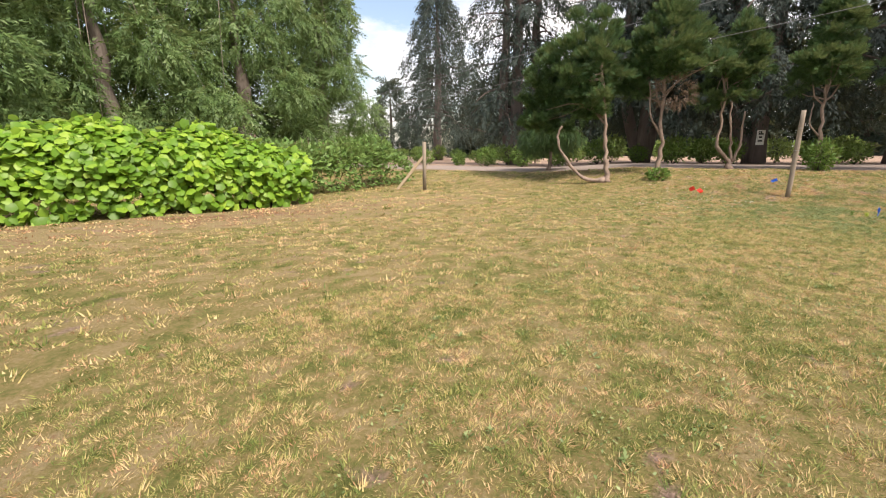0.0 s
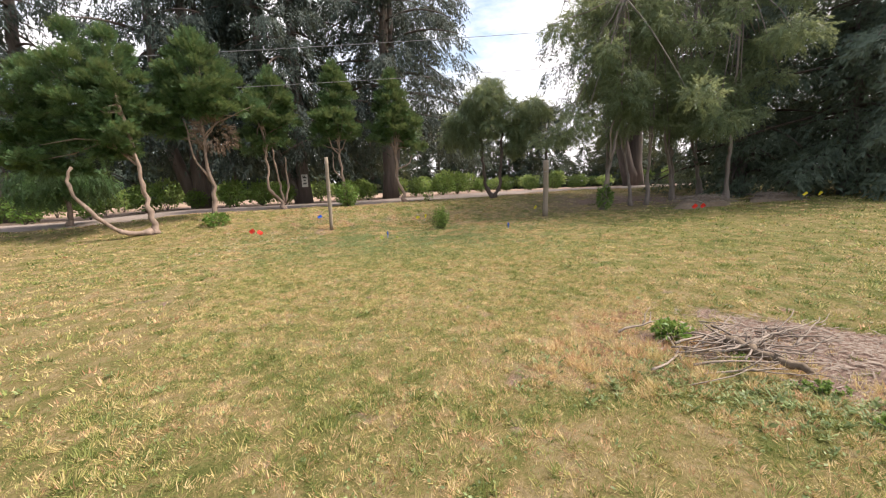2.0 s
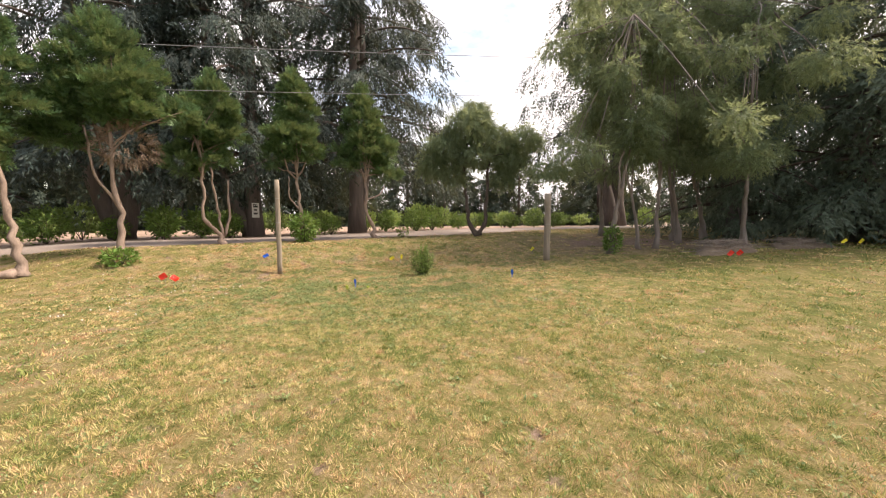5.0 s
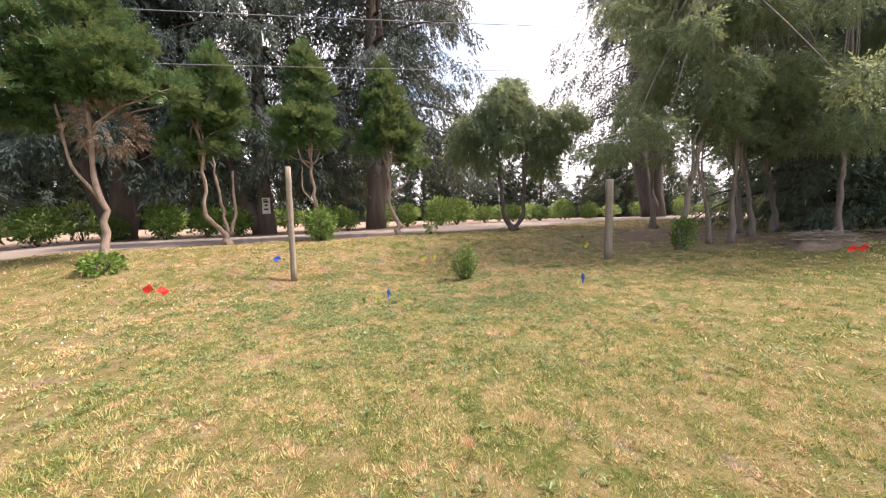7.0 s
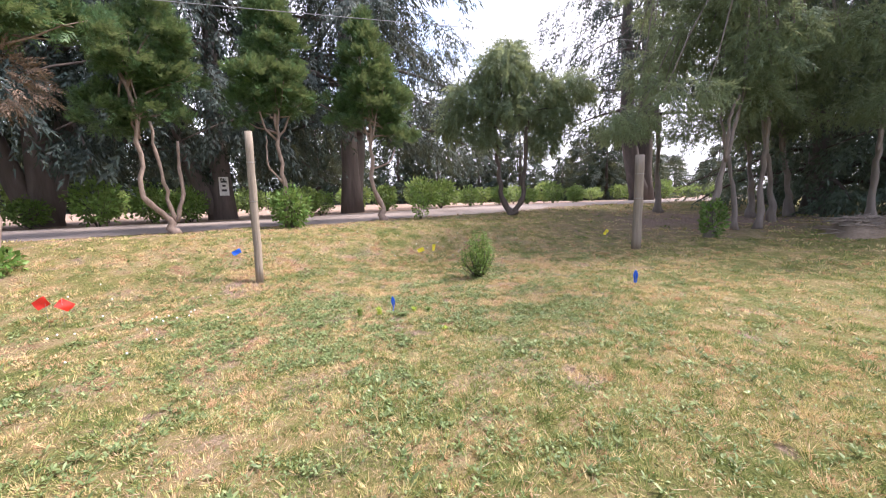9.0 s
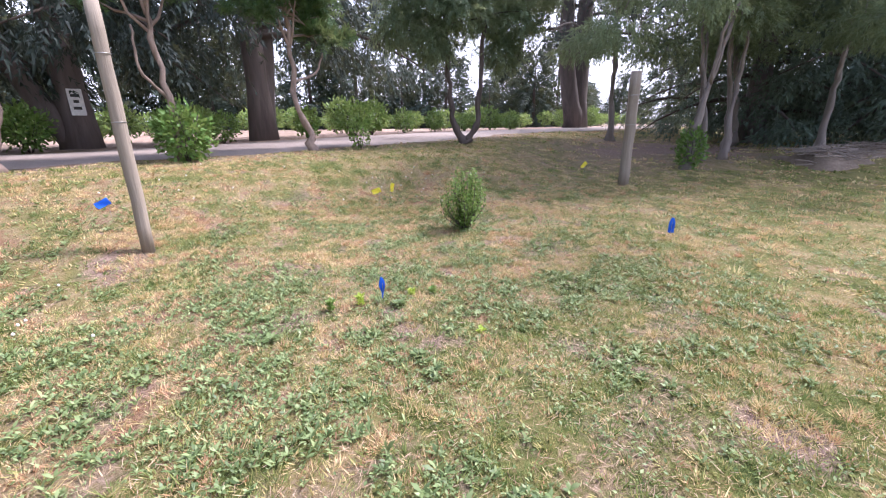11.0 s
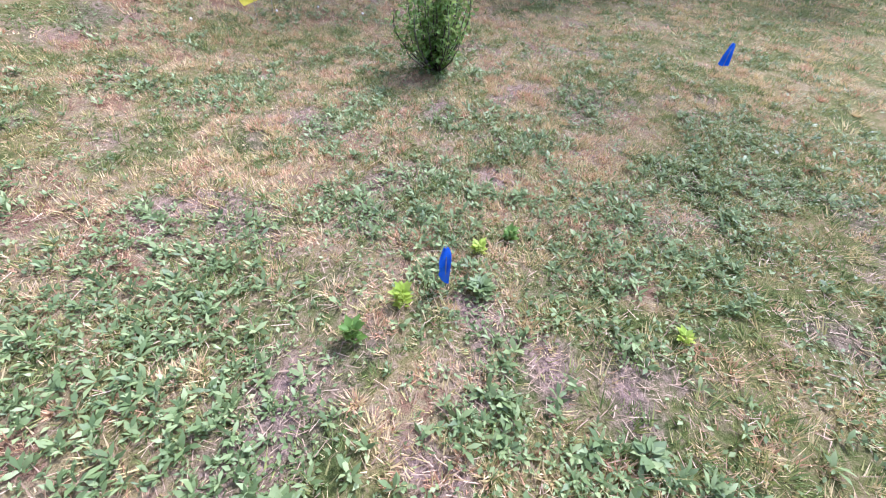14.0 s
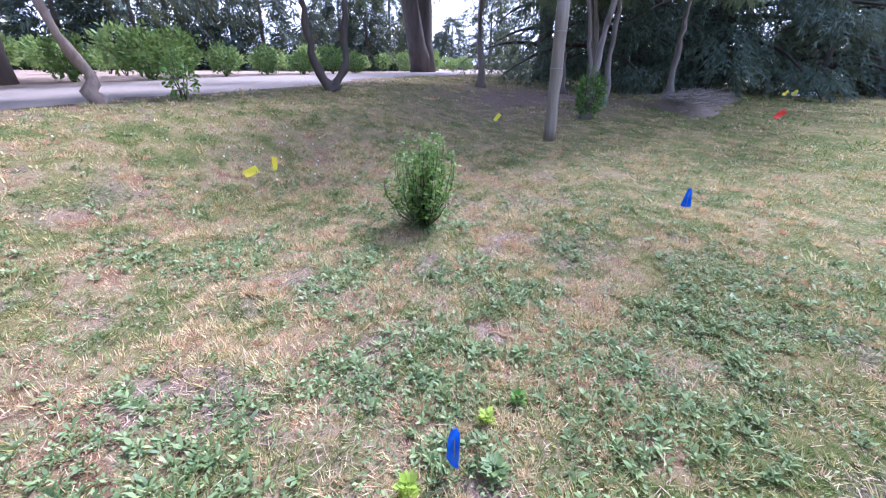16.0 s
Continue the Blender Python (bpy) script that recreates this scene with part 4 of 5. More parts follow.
# ---- posts and wires ----
def round_post(name, x, y, tall, r, lean, label, mat):
    g = np.random.default_rng(int(x * 10 + 300))
    e = thing(name, x, y, ground_z(x, y) - 0.03, label, "post")
    t = np.linspace(0, 1, 9)
    geo = Geo()
    geo.tube(np.stack([lean[0] * t * tall, lean[1] * t * tall, t * tall], 1) + np.concatenate([[[0, 0, 0]], g.normal(0, 0.006, (8, 3))]), r * (1 + g.normal(0, 0.03, 9)), 12, 0.03)
    shaft = piece("shaft", geo, mat, e, smooth=True)
    for h in (0.55, 0.8):
        s = Geo()
        c = np.array([lean[0] * h * tall, lean[1] * h * tall, h * tall])
        a = np.linspace(0, 2 * math.pi, 13)
        s.tube(c + np.stack([np.cos(a) * (r + 0.004), np.sin(a) * (r + 0.004), 0 * a], 1), np.full(13, 0.004), 4)
        piece("wire_loop", s, M_STEEL, shaft, "rusty wire wrapped round the post")
    return e


round_post("fence_post", 6.45, 14.7, 2.5, 0.062, (0.0, 0.005), "weathered round wooden post standing in the lawn", M_POST)
round_post("fence_post", 13.5, 11.13, 2.15, 0.1, (0.03, 0.0), "thick grey weathered wooden post under the trees", M_POST)


def end_post():
    x, y = -5.1, 15.1
    z = ground_z(x, y)
    e = thing("end_post", x, y, z - 0.03, "wooden vine-row end post with a pale diagonal brace", "post")
    a, b = Geo(), Geo()
    a.tube([(0, 0, 0), (0, 0, 0.9), (0.01, 0, 1.8)], [0.075, 0.072, 0.07], 12, 0.03)
    piece("shaft", a, M_POST, e, smooth=True)
    bm = bmesh.new()
    bmesh.ops.create_cube(bm, size=1)
    bmesh.ops.scale(bm, vec=(0.09, 0.1, 1.62), verts=bm.verts)
    bmesh.ops.bevel(bm, geom=bm.edges[:], offset=0.006, segments=1, affect="EDGES")
    me = bpy.data.meshes.new("brace")
    bm.to_mesh(me)
    bm.free()
    me.materials.append(M_LUMBER)
    ob = tagged(new("brace", me), "pale sawn timber brace")
    ob.parent = e
    foot, head = Vector((-1.05, -0.15, 0.03)), Vector((-0.05, 0, 1.25))
    ob.matrix_basis = Matrix.Translation((foot + head) / 2) @ (head - foot).to_track_quat("Z", "Y").to_matrix().to_4x4()


end_post()


def cable(z0, slope, radius, label):
    g = Geo()
    xs = np.linspace(-26, 40, 67)
    sag = 0.6 * (((xs - 7) / 33) ** 2)
    g.tube(np.stack([xs, 19.3 - 0.21 * xs, z0 + slope * xs + sag - 0.25], 1), np.full(67, radius), 5)
    tagged(new("overhead_cable", g.mesh("overhead_cable", M_WIRE, True)), label, "cable", "overhead cables")


cable(6.05, 0.165, 0.012, "thin dark overhead cable along the lane")
cable(4.95, 0.13, 0.010, "thin dark overhead cable along the lane")


def plaque():
    x, y = 9.4, 25.6
    e = thing("plaque", 9.38, 25.16, ground_z(x, y) + 1.35, "white weathered board nailed to a cedar trunk", "sign")
    bm = bmesh.new()
    bmesh.ops.create_cube(bm, size=1)
    bmesh.ops.scale(bm, vec=(0.34, 0.03, 0.72), verts=bm.verts)
    bmesh.ops.bevel(bm, geom=bm.edges[:], offset=0.008, segments=1, affect="EDGES")
    me = bpy.data.meshes.new("board")
    bm.to_mesh(me)
    bm.free()
    me.materials.append(M_WHITE)
    b = new("board", me)
    b.parent = e
    for zz, w in ((0.18, 0.2), (0.02, 0.12), (-0.16, 0.18)):
        g = Geo()
        g.add([(-w / 2, -0.019, zz - 0.04), (w / 2, -0.019, zz - 0.04), (w / 2, -0.019, zz + 0.04), (-w / 2, -0.019, zz + 0.04)], [(0, 1, 2), (0, 2, 3)])
        piece("bar", g, M_INK, b, "dark unreadable marking")
    e.matrix_basis = pose(9.38, 25.16, ground_z(x, y) + 1.3, 0, 0, -17)


plaque()


# ---- marking flags ----
def marking_flag(x, y, tall, turn, mat, colour, crumple, lean=(0, 0), w=0.15, h=0.1):
    g = np.random.default_rng(int(abs(x * 37 + y * 11)))
    e = thing("marking_flag", x, y, ground_z(x, y) - 0.01, f"small {colour} plastic marking flag on a thin wire", "flag", f"{colour} marking flags")
    top = np.array([lean[0], lean[1], tall])
    s = Geo()
    s.tube(np.linspace((0, 0, 0), top, 5), np.full(5, 0.0022), 5)
    piece("wire_stem", s, M_STEEL, e)
    f = Geo()
    n, m = 9, 6
    u, v = np.meshgrid(np.linspace(0, 1, n), np.linspace(0, 1, m))
    drop = crumple * 1.55
    fold = 0.018 * crumple * np.sin(u * 5 + v * 3)
    wide = h * (1 - 0.4 * crumple)
    wide = wide * (0.25 + 0.75 * u ** 0.7) if crumple > 0.9 else wide
    run = u * w * math.cos(drop) - (v - 0.5 * (crumple > 0.9)) * wide * math.sin(drop)
    px = run * math.cos(turn) - fold * math.sin(turn)
    py = run * math.sin(turn) + fold * math.cos(turn)
    pz = -u * w * math.sin(drop) - v * wide * math.cos(drop) - 0.01 * np.sin(v * 5) * u
    P = np.stack([px.ravel(), py.ravel(), pz.ravel()], 1) + top
    i, j = np.meshgrid(np.arange(n - 1), np.arange(m - 1))
    q = (j * n + i).ravel()
    F = np.concatenate([np.stack([q, q + 1, q + n + 1], 1), np.stack([q, q + n + 1, q + n], 1)])
    off = np.array([-math.sin(turn), math.cos(turn), 0]) * 0.0008
    f.add(P, F)
    f.add(P - off, F[:, ::-1])
    piece("flag_sheet", f, mat, e, smooth=True)


FLAGS = [(7.03, 11.85, 0.24, 1.4, M_BLUE, "blue", 1.0), (10.24, 9.98, 0.27, 1.2, M_BLUE, "blue", 1.0), (6.55, 15.8, 0.27, 2.7, M_BLUE, "blue", 0.3),
         (3.99, 14.28, 0.36, 0.1, M_RED, "red", 0.45), (3.86, 14.36, 0.4, 2.6, M_RED, "red", 0.35), (9.95, 14.45, 0.27, 2.2, M_YELLOW, "yellow", 0.25), (10.2, 14.42, 0.3, 2.2, M_YELLOW, "yellow", 0.9),
         (14.05, 12.05, 0.36, 1.8, M_YELLOW, "yellow", 0.6), (15.4, 6.66, 0.36, 1.8, M_RED, "red", 0.6), (15.6, 6.48, 0.36, 1.5, M_RED, "red", 0.5), (19.1, 4.62, 0.42, 1.6, M_YELLOW, "yellow", 0.5), (19.3, 4.3, 0.42, 1.2, M_YELLOW, "yellow", 0.6)]
for fx, fy, ft, turn, fm, col, cr in FLAGS:
    marking_flag(fx, fy, ft, turn, fm, col, cr, (rng.uniform(-0.02, 0.02), rng.uniform(-0.02, 0.02)), 0.19 if cr == 1.0 else 0.15, (0.1 if fx < 8 else 0.15) if cr == 1.0 else (0.14 if col == "red" else 0.1))

# ---- shrubs on the lawn ----
def sprig_bush(x, y, tall, w, seed, mat, stems, label):
    """A young shrub: splayed stems from one foot, leaves in loose whorls up each of them."""
    g = np.random.default_rng(seed)
    e = thing("garden_shrub", x, y, ground_z(x, y) - 0.03, label, "shrub")
    lv = Geo()
    for k in range(stems):
        az, out = k * 2.4 + g.uniform(-0.4, 0.4), w * 0.5 * g.uniform(0.02, 1.25) ** 0.8
        h = tall * g.uniform(0.5, 1.03) * (1 - 1.2 * (out / w) ** 2)
        t = np.linspace(0, 1, 9)
        line = np.stack([math.cos(az) * out * np.sin(t * 1.85), math.sin(az) * out * np.sin(t * 1.85), h * t], 1) + g.normal(0, 0.008, (9, 3)) * t[:, None]
        wood = Geo()
        wood.tube(line, np.linspace(0.007, 0.002, 9), 4)
        piece("stem", wood, M_BARK_DARK, e)
        n = int(80 * h / tall)
        u = g.uniform(0.1, 1.02, n) ** 0.8
        c = np.stack([np.interp(u, t, line[:, q]) for q in range(3)], 1)
        d = g.normal(size=(n, 3))
        d /= np.linalg.norm(d, axis=1, keepdims=True)
        c = c + d * g.uniform(0.06, 0.6, (n, 1)) ** 2 * 0.14 * min(1, tall * 1.3)
        lv.scatter(LEAF, c, d + [0, 0, 0.5], g.normal(0, 0.5, (n, 3)) + [0, 0, 1.0], g.uniform(0.03, 0.06, n) * (1.25 - 0.4 * u) * min(1, 0.45 + tall * 0.7))
    piece("foliage", lv, mat, e)


sprig_bush(9.55, 12.5, 0.96, 0.64, 171, M_BUSH, 56, "small bright green leafy shrub growing in the lawn")
sprig_bush(5.2, 1.0, 0.17, 0.26, 176, M_BUSH, 14, "green weed tuft on bare soil")
sprig_bush(4.4, 1.6, 0.1, 0.24, 177, M_BUSH, 12, "green weed tuft at the bare soil's edge")
sprig_bush(4.15, 1.2, 0.12, 0.3, 178, M_BUSH, 14, "green weed tuft at the bare soil's edge")
sprig_bush(4.55, 2.12, 0.08, 0.24, 179, M_BUSH, 10, "green weed tuft at the bare soil's edge")
shrub("garden_shrub", 8.75, 18.2, 1.0, 0.9, 171, M_SHRUB, 1300, 0.1, "dark green shrub at the foot of a thin tree", "", 9, 0.0)
shrub("garden_shrub", 3.3, 16.9, 0.4, 0.8, 172, M_SHRUB, 500, 0.1, "low green weed clump at a trunk's foot", "", 6, 0.0)
shrub("garden_shrub", 12.4, 17.2, 0.75, 0.5, 173, M_BUSH, 260, 0.08, "thin light green sapling on the bank", "", 5, 0.05)
shrub("garden_shrub", 4.68, 2.72, 0.16, 0.26, 174, M_BUSH, 420, 0.05, "green weed clump beside the stick pile", "", 6, 0.0)
shrub("garden_shrub", 15.95, 10.15, 1.0, 0.55, 175, M_SHRUB, 800, 0.09, "green suckers round a leaning trunk", "", 8, 0.0)


# ---- stick piles ----
def stick_pile(x, y, w, tall, n, seed, label, bigger=1.0):
    g = np.random.default_rng(seed)
    e = thing("stick_pile", x, y, ground_z(x, y) - 0.02, label, "stick pile")
    heap = Geo()
    k, rings = 28, 9
    v = [(0, 0, tall)]
    for r in range(1, rings):
        for a in range(k):
            t, q = r / (rings - 1), 2 * math.pi * a / k
            lump = 1 + 0.25 * math.sin(3 * q + seed) + 0.12 * math.sin(7 * q)
            v.append((math.cos(q) * w * t * lump, math.sin(q) * w * t * 0.7 * lump, tall * max(0, (1 - t * t)) * (0.35 + 1.0 * g.uniform()) - (0.04 if r == rings - 1 else 0)))
    f = [(0, 1 + a, 1 + (a + 1) % k) for a in range(k)]
    for r in range(rings - 2):
        for a in range(k):
            p, q = 1 + r * k + a, 1 + r * k + (a + 1) % k
            f += [(p, p + k, q + k), (p, q + k, q)]
    heap.add(v, f)
    if tall > 0.1:
        piece("mound", heap, M_DIRT, e, smooth=True)
    for s in range(n):
        L = g.uniform(0.3, 1.05) * bigger
        az = g.normal(-0.75, 0.6)
        c = np.array([g.normal(0, w * 0.36), g.normal(0, w * 0.26), 0])
        d = np.array([math.cos(az), math.sin(az), g.normal(0, 0.07)])
        z = max(0.03, tall * (1 - (np.linalg.norm(c) / w) ** 2)) + g.uniform(0.0, 0.06)
        c[2] = z
        geo = Geo()
        r0 = g.uniform(0.004, 0.015) * bigger ** 0.5
        line = wavy(c - d * L / 2, c + d * L / 2, 8, 0.009, seed * 50 + s)
        line[:, 2] = np.maximum(line[:, 2], 0.02)
        geo.tube(line, np.linspace(r0, r0 * 0.4, 8), 5, 0.1)
        for b in range(2):
            i = int(g.integers(2, 6))
            geo.tube(wavy(line[i], line[i] + d * L * 0.25 + g.normal(0, 0.07, 3) + [0, 0, 0.02], 5, 0.01, s + b), np.linspace(r0 * 0.6, r0 * 0.25, 5), 4)
        piece("stick", geo, M_STICK, e)


M_DIRT = bark_mat("loose_dirt", (0.08, 0.058, 0.042), (0.27, 0.205, 0.15), 14, (1, 1, 1), 0.95)
stick_pile(5.0, 2.25, 0.9, 0.03, 44, 180, "low pile of dry grey sticks on bare soil")


def rotten_log(x, y, long, r, turn, label):
    """A short decayed limb with a ragged root end, half sunk in the soil."""
    g = np.random.default_rng(183)
    e = thing("rotten_log", x, y, float(height(x, y) + clods(x, y)) - 0.01, label, "log")
    body, roots = Geo(), Geo()
    c, si = math.cos(turn), math.sin(turn)
    t = np.linspace(-0.5, 0.5, 12)
    line = np.stack([t * long * c + g.normal(0, 0.012, 12), t * long * si + g.normal(0, 0.012, 12), 0.03 + g.uniform(0, 0.02, 12)], 1)
    body.tube(line, r * (1.25 - 0.7 * (t + 0.5)) * g.uniform(0.75, 1.2, 12), 9, 0.25)
    for k in range(11):
        d = np.array([-c, -si, 0]) * g.uniform(-0.2, 0.6) + g.normal(0, 0.5, 3) * [1, 1, 0.35] + [0, 0, 0.12]
        roots.tube(wavy(line[0], line[0] + d * g.uniform(0.15, 0.32), 6, 0.012, 400 + k), np.linspace(0.018, 0.004, 6), 5, 0.15)
    piece("bark", body, M_DIRT, e, smooth=True)
    piece("root_stubs", roots, M_STICK, e, "ragged pale root ends")


rotten_log(4.72, 2.02, 0.62, 0.045, -1.9, "short dark rotten log among dry sticks")
stick_pile(18.0, 7.45, 1.25, 0.32, 120, 181, "mound of earth and dry brushwood under the trees", 1.2)
stick_pile(20.9, 5.9, 1.25, 0.22, 60, 182, "low mound of earth and dry brushwood", 1.1)


def white_board():
    bm = bmesh.new()
    bmesh.ops.create_cube(bm, size=1)
    bmesh.ops.scale(bm, vec=(0.5, 1.15, 0.12), verts=bm.verts)
    bmesh.ops.bevel(bm, geom=bm.edges[:], offset=0.02, segments=2, affect="EDGES")
    me = bpy.data.meshes.new("white_crate")
    bm.to_mesh(me)
    bm.free()
    me.materials.append(M_WHITE)
    ob = tagged(new("white_crate", me), "low white crate lying at the lawn's edge", "crate")
    ob.matrix_basis = pose(23.3, 2.0, ground_z(23.3, 2.0) + 0.07, 0, 2, 20)


white_board()
marking_flag(22.6, 1.3, 0.75, 1.4, M_WHITE, "white", 0.3, (0, 0), 0.22, 0.2)


# ---- grass and weeds ----
def line_distance(x, y, pts):
    best = np.full(np.shape(x), 1e9)
    for (ax, ay), (bx, by) in zip(pts, pts[1:]):
        dx, dy = bx - ax, by - ay
        t = np.clip(((x - ax) * dx + (y - ay) * dy) / (dx * dx + dy * dy), 0, 1)
        best = np.minimum(best, np.hypot(x - ax - t * dx, y - ay - t * dy))
    return best


TRACK = [(0.0, 1.5), (2.8, 2.8), (4.8, 7.5), (7.0, 11.4), (8.2, 12.2)]


def surface(x, y):
    near = np.exp(-((x - 5) ** 2 + (y - 8) ** 2) / 900)
    return clods(x, y) + height(x, y) + near * (0.05 * (fbm(x, y, 0.6, 31, 3) - 0.5) + 0.08 * (fbm(x, y, 2.5, 33, 2) - 0.5)) - 0.03 * soil_amount(x, y) * near


def grass_patch(name, inner, outer, count, tall, wide, seed, label):
    g = np.random.default_rng(seed)
    lo, hi = (-outer, 1.5 - outer), (8.2 + outer, 12.2 + outer)
    per = 12
    tufts = count // per
    X, Y = np.zeros(0), np.zeros(0)
    while len(X) < tufts:
        x, y = g.uniform(lo[0], hi[0], tufts), g.uniform(lo[1], hi[1], tufts)
        d = line_distance(x, y, TRACK)
        keep = (d >= inner) & (d < outer) & (y < road_near(x) - 0.15) & (g.uniform(0, 1, tufts) > 0.93 * np.clip(soil_amount(x, y) * 1.5 - 0.15, 0, 1))
        keep &= g.uniform(0, 1, tufts) < 0.35 + 0.9 * fbm(x, y, 0.3, 61, 2)
        X, Y = np.concatenate([X, x[keep]]), np.concatenate([Y, y[keep]])
    X, Y = X[:tufts], Y[:tufts]
    end = bell(X, Y, 7.5, 12.0, 5.0)
    tone = dryness(X, Y) + g.normal(0, 1, tufts) * (0.36 + 0.06 * end)
    rise = (0.55 + 0.7 * g.uniform(0, 1, tufts) ** 2) * (0.75 + 0.6 * fbm(X, Y, 0.5, 73, 2)) * (0.85 + 0.1 * end)
    flow = g.normal(0, 0.75, (tufts, 2)) + np.stack([fbm(X, Y, 0.12, 71, 2) - 0.5, fbm(X, Y, 0.12, 72, 2) - 0.5], 1) * 0.9
    count = tufts * per
    off = g.normal(0, 1, (count, 2))
    X, Y = np.repeat(X, per) + off[:, 0] * wide * 2.2, np.repeat(Y, per) + off[:, 1] * wide * 2.2
    Z = surface(X, Y) - 0.006
    dry = np.clip(np.repeat(tone, per), 0, 1)
    lean = np.repeat(flow, per, axis=0) + off * 0.45
    D = np.stack([lean[:, 0], lean[:, 1], np.full(count, 0.8)], 1)
    L = tall * g.uniform(0.5, 1.3, count) * np.repeat(rise, per) * (1.15 - 0.3 * dry)
    D /= np.linalg.norm(D, axis=1, keepdims=True)
    az = g.uniform(0, 6.283, count)
    side = np.stack([np.cos(az), np.sin(az), 0 * az], 1) * (wide * g.uniform(0.6, 1.3, count) / 2)[:, None]
    base = np.stack([X, Y, Z], 1)
    V = np.stack([base - side, base + side, base + D * L[:, None]], 1).reshape(-1, 3)
    geo = Geo()
    geo.add(V, np.arange(3 * count).reshape(-1, 3))
    me = geo.mesh(name, M_GRASS, False, {"dry": np.repeat(dry, 3)})
    tagged(new(name, me), label, "grass", kind="stuff")


grass_patch("grass", 0.0, 3.0, 800000, 0.058, 0.0072, 201, "short dry mown grass, straw and green blades")
grass_patch("grass", 3.0, 8.0, 240000, 0.066, 0.018, 202, "short dry mown grass, straw and green blades")
grass_patch("grass", 8.0, 17.0, 96000, 0.08, 0.045, 203, "short dry mown grass, straw and green blades")


ROSETTE_LEAF = (np.array([(-0.04, 0, 0), (0.04, 0, 0), (-0.16, 0.55, 0.1), (0.16, 0.6, 0.1), (0, 1, 0.0)]),
                np.array([(0, 1, 3), (0, 3, 2), (2, 3, 4)]))


def weeds():
    """Flat broad-leaved rosettes that close up into mats, and a finer clover between them."""
    g = np.random.default_rng(210)
    n = 190000
    x, y = g.uniform(-1, 14, n), g.uniform(0.5, 17.5, n)
    end = bell(x, y, 6.9, 11.9, 2.5, 2.3) + 0.36 * bell(x, y, 8.2, 12.8, 4.8, 4.2)
    mat = sstep((fbm(x, y, 0.42, 81, 4) - 0.47) * 8)
    want = (0.03 + mat) * (0.012 + 1.0 * end) + 0.8 * bell(x, y, 6.43, 13.0, 0.5) + 1.2 * bell(x, y, 4.2, 1.7, 0.4, 1.0, 0.45)
    keep = (g.uniform(0, 1, n) < want) & (soil_amount(x, y) < 0.55)
    x, y = x[keep][:21000], y[keep][:21000]
    per = 7
    k = len(x) * per
    az = np.repeat(g.uniform(0, 6.283, len(x)), per) + np.tile(np.arange(per) * 0.9, len(x)) + g.normal(0, 0.25, k)
    big = np.repeat((0.018 + 0.042 * g.uniform(0, 1, len(x)) ** 2), per) * g.uniform(0.6, 1.15, k)
    X, Y = np.repeat(x, per) + g.normal(0, 0.006, k), np.repeat(y, per) + g.normal(0, 0.006, k)
    P = np.stack([X, Y, surface(X, Y) + g.uniform(0.002, 0.022, k)], 1)
    D = np.stack([np.cos(az), np.sin(az), g.uniform(0.15, 1.0, k)], 1)
    geo = Geo()
    geo.scatter(ROSETTE_LEAF, P, D, np.array([[0, 0, 1.0]]) + g.normal(0, 0.35, (k, 3)), big)
    tagged(new("weeds", geo.mesh("weeds", M_WEED)), "broad-leaved green weeds spread flat in the lawn", "weeds", kind="stuff")
    m = 400000
    x, y = g.uniform(-1, 14, m), g.uniform(0.5, 17, m)
    want = (0.1 + sstep((fbm(x, y, 0.3, 82) - 0.47) * 7)) * (0.2 + 0.8 * bell(x, y, 7.3, 11.8, 3.8)) + 1.2 * bell(x, y, 6.95, 11.66, 0.2)
    keep = (g.uniform(0, 1, m) < want) & (soil_amount(x, y) < 0.6)
    x, y = x[keep][:70000], y[keep][:70000]
    k = len(x)
    P = np.stack([x, y, surface(x, y) + g.uniform(0.0, 0.03, k)], 1)
    az = g.uniform(0, 6.283, k)
    D = np.stack([np.cos(az), np.sin(az), g.uniform(0.1, 0.9, k)], 1)
    geo = Geo()
    geo.scatter(LEAF, P, D, np.array([[0, 0, 1.0]]) + g.normal(0, 0.3, (k, 3)), g.uniform(0.012, 0.03, k))
    tagged(new("clover", geo.mesh("clover", M_WEED)), "fine green clover among the lawn's grass", "clover", kind="stuff")


weeds()


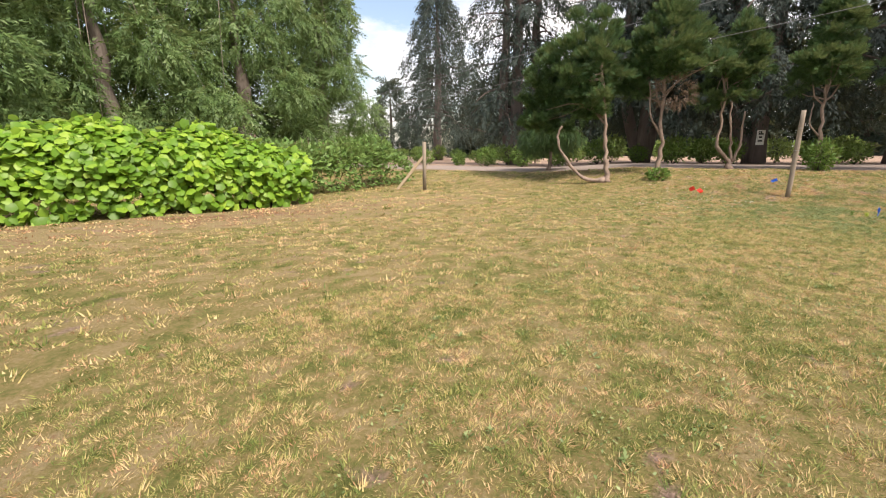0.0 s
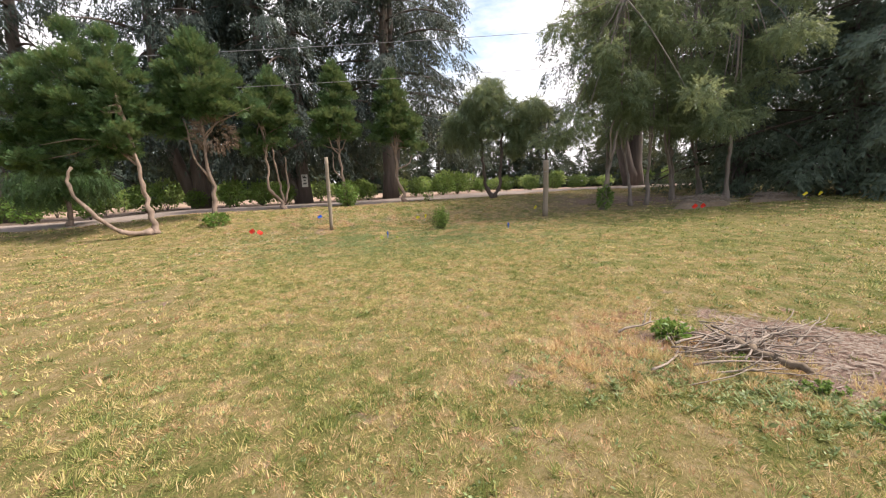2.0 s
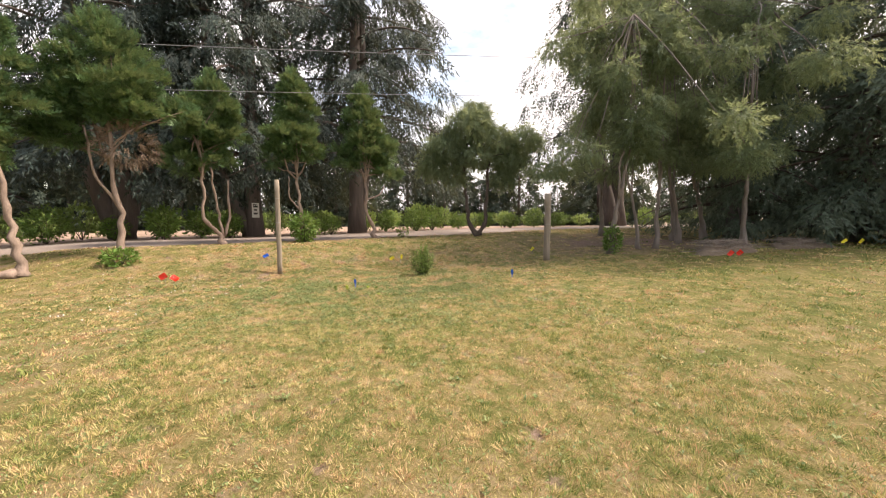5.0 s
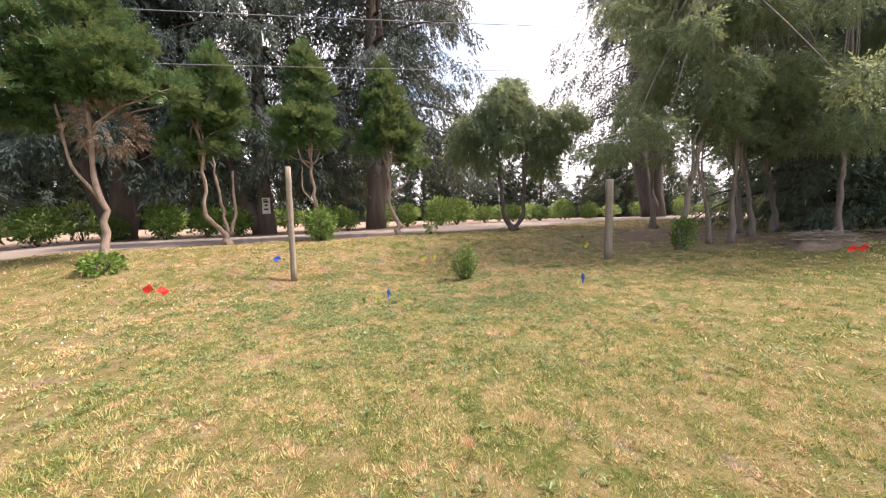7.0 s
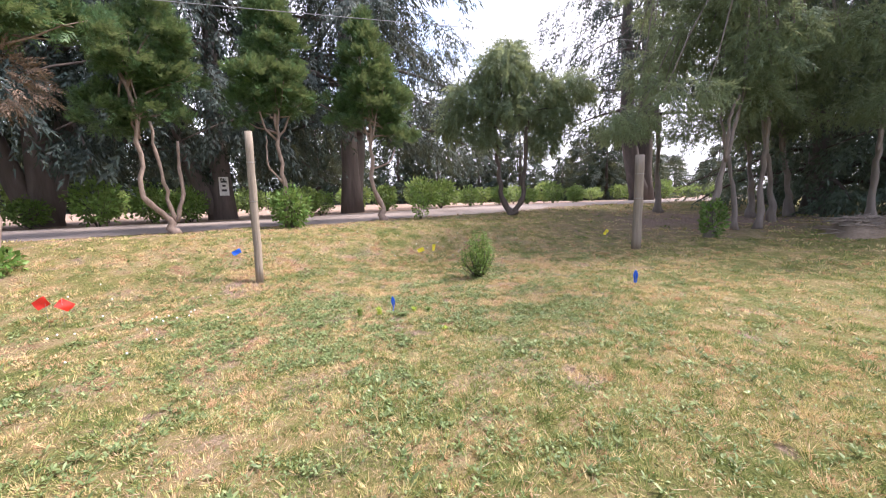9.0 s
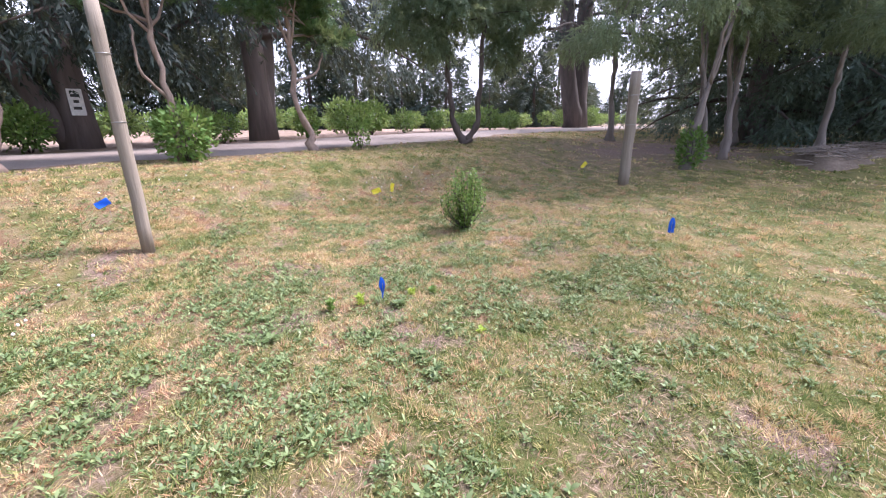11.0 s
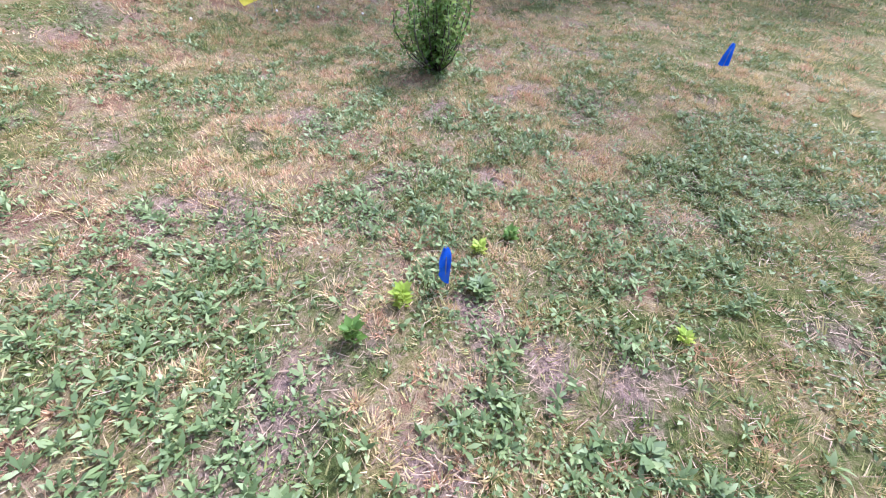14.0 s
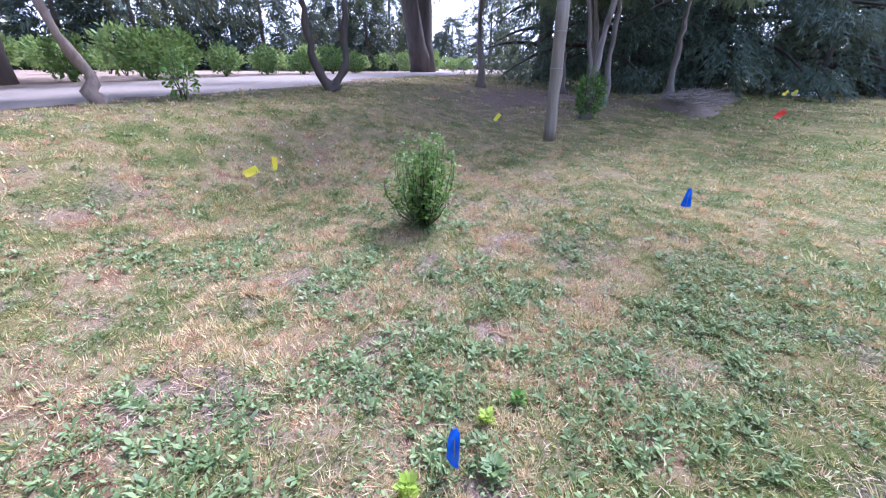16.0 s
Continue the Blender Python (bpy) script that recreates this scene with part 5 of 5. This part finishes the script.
def litter():
    """Dry stalks and chips lying on the bare soil, and cut straw over the thin lawn."""
    g = np.random.default_rng(215)
    chip = (np.array([(-0.05, 0, 0), (0.05, 0, 0), (0.03, 1, 0.03), (-0.03, 1, 0.03), (0, 0.5, 0.1)]), np.array([(0, 1, 4), (1, 2, 4), (2, 3, 4), (3, 0, 4)]))
    x = np.concatenate([g.normal(5.5, 0.9, 5000), g.normal(19, 3.0, 2600)])
    y = np.concatenate([g.normal(1.3, 1.2, 5000), g.normal(10, 2.2, 2600)])
    keep = g.uniform(0, 1, len(x)) < soil_amount(x, y) * 1.6
    x, y = x[keep], y[keep]
    k = len(x)
    az = g.uniform(0, 6.283, k)
    geo = Geo()
    geo.scatter(chip, np.stack([x, y, surface(x, y) + 0.008], 1), np.stack([np.cos(az), np.sin(az), g.normal(0, 0.12, k)], 1), np.tile([0, 0, 1.0], (k, 1)), g.uniform(0.02, 0.11, k))
    tagged(new("litter", geo.mesh("litter", M_STICK)), "dry stalks and chips lying on bare soil", "litter", kind="stuff")
    m = 300000
    x, y = g.uniform(3, 13, m), g.uniform(8, 17.5, m)
    soil = soil_amount(x, y)
    keep = g.uniform(0, 1, m) < bell(x, y, 7.6, 12.0, 4.2, 3.6) * (0.3 + 0.7 * sstep((soil - 0.2) * 3))
    x, y = x[keep][:90000], y[keep][:90000]
    k = len(x)
    az = g.uniform(0, 6.283, k)
    straw = (np.array([(-0.028, 0, 0), (0.028, 0, 0), (0.016, 1, 0.06), (-0.016, 1, 0.06)]), np.array([(0, 1, 2), (0, 2, 3)]))
    geo = Geo()
    geo.scatter(straw, np.stack([x, y, surface(x, y) + g.uniform(0.004, 0.02, k)], 1), np.stack([np.cos(az), np.sin(az), g.normal(0, 0.18, k)], 1), np.tile([0, 0, 1.0], (k, 1)) + g.normal(0, 0.4, (k, 3)), 0.018 + 0.05 * g.uniform(0, 1, k) ** 2)
    tagged(new("straw", geo.mesh("straw", M_STRAW)), "cut pale straw lying over thin lawn", "straw", kind="stuff")


litter()


def dry_tufts():
    """Clumps of dead grass, straw-pale or russet, standing over the shorter lawn."""
    g = np.random.default_rng(216)
    n = 11000
    x, y = g.uniform(2, 14, n), g.uniform(0.5, 18, n)
    end = bell(x, y, 8.2, 13.0, 5.2, 4.2)
    verge = bell(x, y, 4.15, 2.35, 0.45, 0.95, 0.5)
    keep = g.uniform(0, 1, n) < 1.5 * end * sstep((fbm(x, y, 0.7, 24, 3) - 0.42) * 5) + 3.0 * verge
    keep &= line_distance(x, y, [(0, 0), (2.3, 3.8), (5.9, 11.7)]) > 0.25
    x, y, verge = x[keep], y[keep], verge[keep]
    per = 60
    k = len(x) * per
    rust = np.where(g.uniform(0, 1, len(x)) < 0.36, g.uniform(0.9, 1.1, len(x)), g.uniform(0.62, 0.86, len(x)))
    rad = g.uniform(0.02, 0.085, len(x))
    tall = g.uniform(0.03, 0.07, len(x)) * (1 + 1.3 * np.minimum(1, verge * 1.5))
    az, rr = g.uniform(0, 6.283, k), np.sqrt(g.uniform(0, 1, k)) * np.repeat(rad, per)
    X, Y = np.repeat(x, per) + np.cos(az) * rr, np.repeat(y, per) + np.sin(az) * rr
    out = g.normal(0, 0.55, (k, 2)) + np.stack([np.cos(az), np.sin(az)], 1) * 0.55
    D = np.stack([out[:, 0], out[:, 1], np.full(k, 0.75)], 1)
    D /= np.linalg.norm(D, axis=1, keepdims=True)
    base = np.stack([X, Y, surface(X, Y) - 0.004], 1)
    a2 = g.uniform(0, 6.283, k)
    side = np.stack([np.cos(a2), np.sin(a2), 0 * a2], 1) * g.uniform(0.0022, 0.0042, (k, 1))
    V = np.stack([base - side, base + side, base + D * (np.repeat(tall, per) * g.uniform(0.6, 1.3, k))[:, None]], 1).reshape(-1, 3)
    geo = Geo()
    geo.add(V, np.arange(3 * k).reshape(-1, 3))
    tagged(new("dry_grass", geo.mesh("dry_grass", M_GRASS, False, {"dry": np.repeat(np.repeat(rust, per), 3)})), "clumps of dead straw and russet grass", "grass", kind="stuff")


dry_tufts()


def clover_flowers():
    g = np.random.default_rng(211)
    geo = Geo()
    for _ in range(70):
        c = [(8.2, 16.4), (4.6, 13.6), (2.6, 12.4), (3.4, 15.4), (11, 14.8)][int(g.integers(0, 5))]
        x, y = c[0] + g.normal(0, 0.7), c[1] + g.normal(0, 0.5)
        z = float(surface(np.array([x]), np.array([y]))[0]) + g.uniform(0.05, 0.09)
        geo.tube([(x, y, z - 0.01), (x, y, z), (x, y, z + 0.012)], [0.006, 0.013, 0.005], 6)
    tagged(new("clover_flowers", geo.mesh("clover_flowers", M_PETAL)), "scattered white clover flower heads in the grass", "flowers", kind="stuff")


clover_flowers()


def rosette(x, y, size, mat, label, n=16, lift=0.5, seed=1):
    n = n * 2
    g = np.random.default_rng(seed)
    e = thing("weed_plant", x, y, float(surface(np.array([x]), np.array([y]))[0]), label, "weed", "single weeds")
    az = np.arange(n) * 2.4
    D = np.stack([np.cos(az), np.sin(az), g.uniform(0.3, 1.6, n) * lift], 1)
    P = np.stack([np.cos(az) * size * 0.08, np.sin(az) * size * 0.08, g.uniform(0, size * 0.5, n) * lift], 1)
    geo = Geo()
    geo.scatter(LEAF, P, D, np.tile([0, 0, 1.0], (n, 1)) + g.normal(0, 0.2, (n, 3)), g.uniform(0.25, 0.42, n) * size)
    piece("leaves", geo, mat, e)
    st = Geo()
    st.tube([(0, 0, -0.01), (0.005, 0, size * 0.25 * lift), (0, 0.005, size * 0.55 * lift)], [0.004, 0.003, 0.002], 5)
    piece("stem", st, mat, e)


rosette(6.9, 12.0, 0.13, M_LIME, "pale yellow-green weed beside a blue flag", 26, 1.3, 221)
rosette(6.68, 12.12, 0.13, M_BUSH, "bright green leafy weed in the lawn", 22, 1.2, 222)
rosette(7.28, 11.75, 0.11, M_LIME, "yellow-green weed in thin grass", 20, 1.0, 223)
rosette(7.42, 11.62, 0.11, M_BUSH, "bright green weed in thin grass", 20, 1.0, 224)
rosette(7.05, 11.7, 0.15, M_WEED, "flat dark green broad-leaved weed", 30, 0.5, 225)
rosette(6.5, 11.1, 0.15, M_WEED, "flat grey-green broad-leaved weed", 24, 0.4, 226)
rosette(6.1, 12.1, 0.16, M_WEED, "flat grey-green broad-leaved weed", 26, 0.4, 227)
rosette(7.0, 10.9, 0.1, M_LIME, "yellow-green weed in thin grass", 18, 0.8, 228)
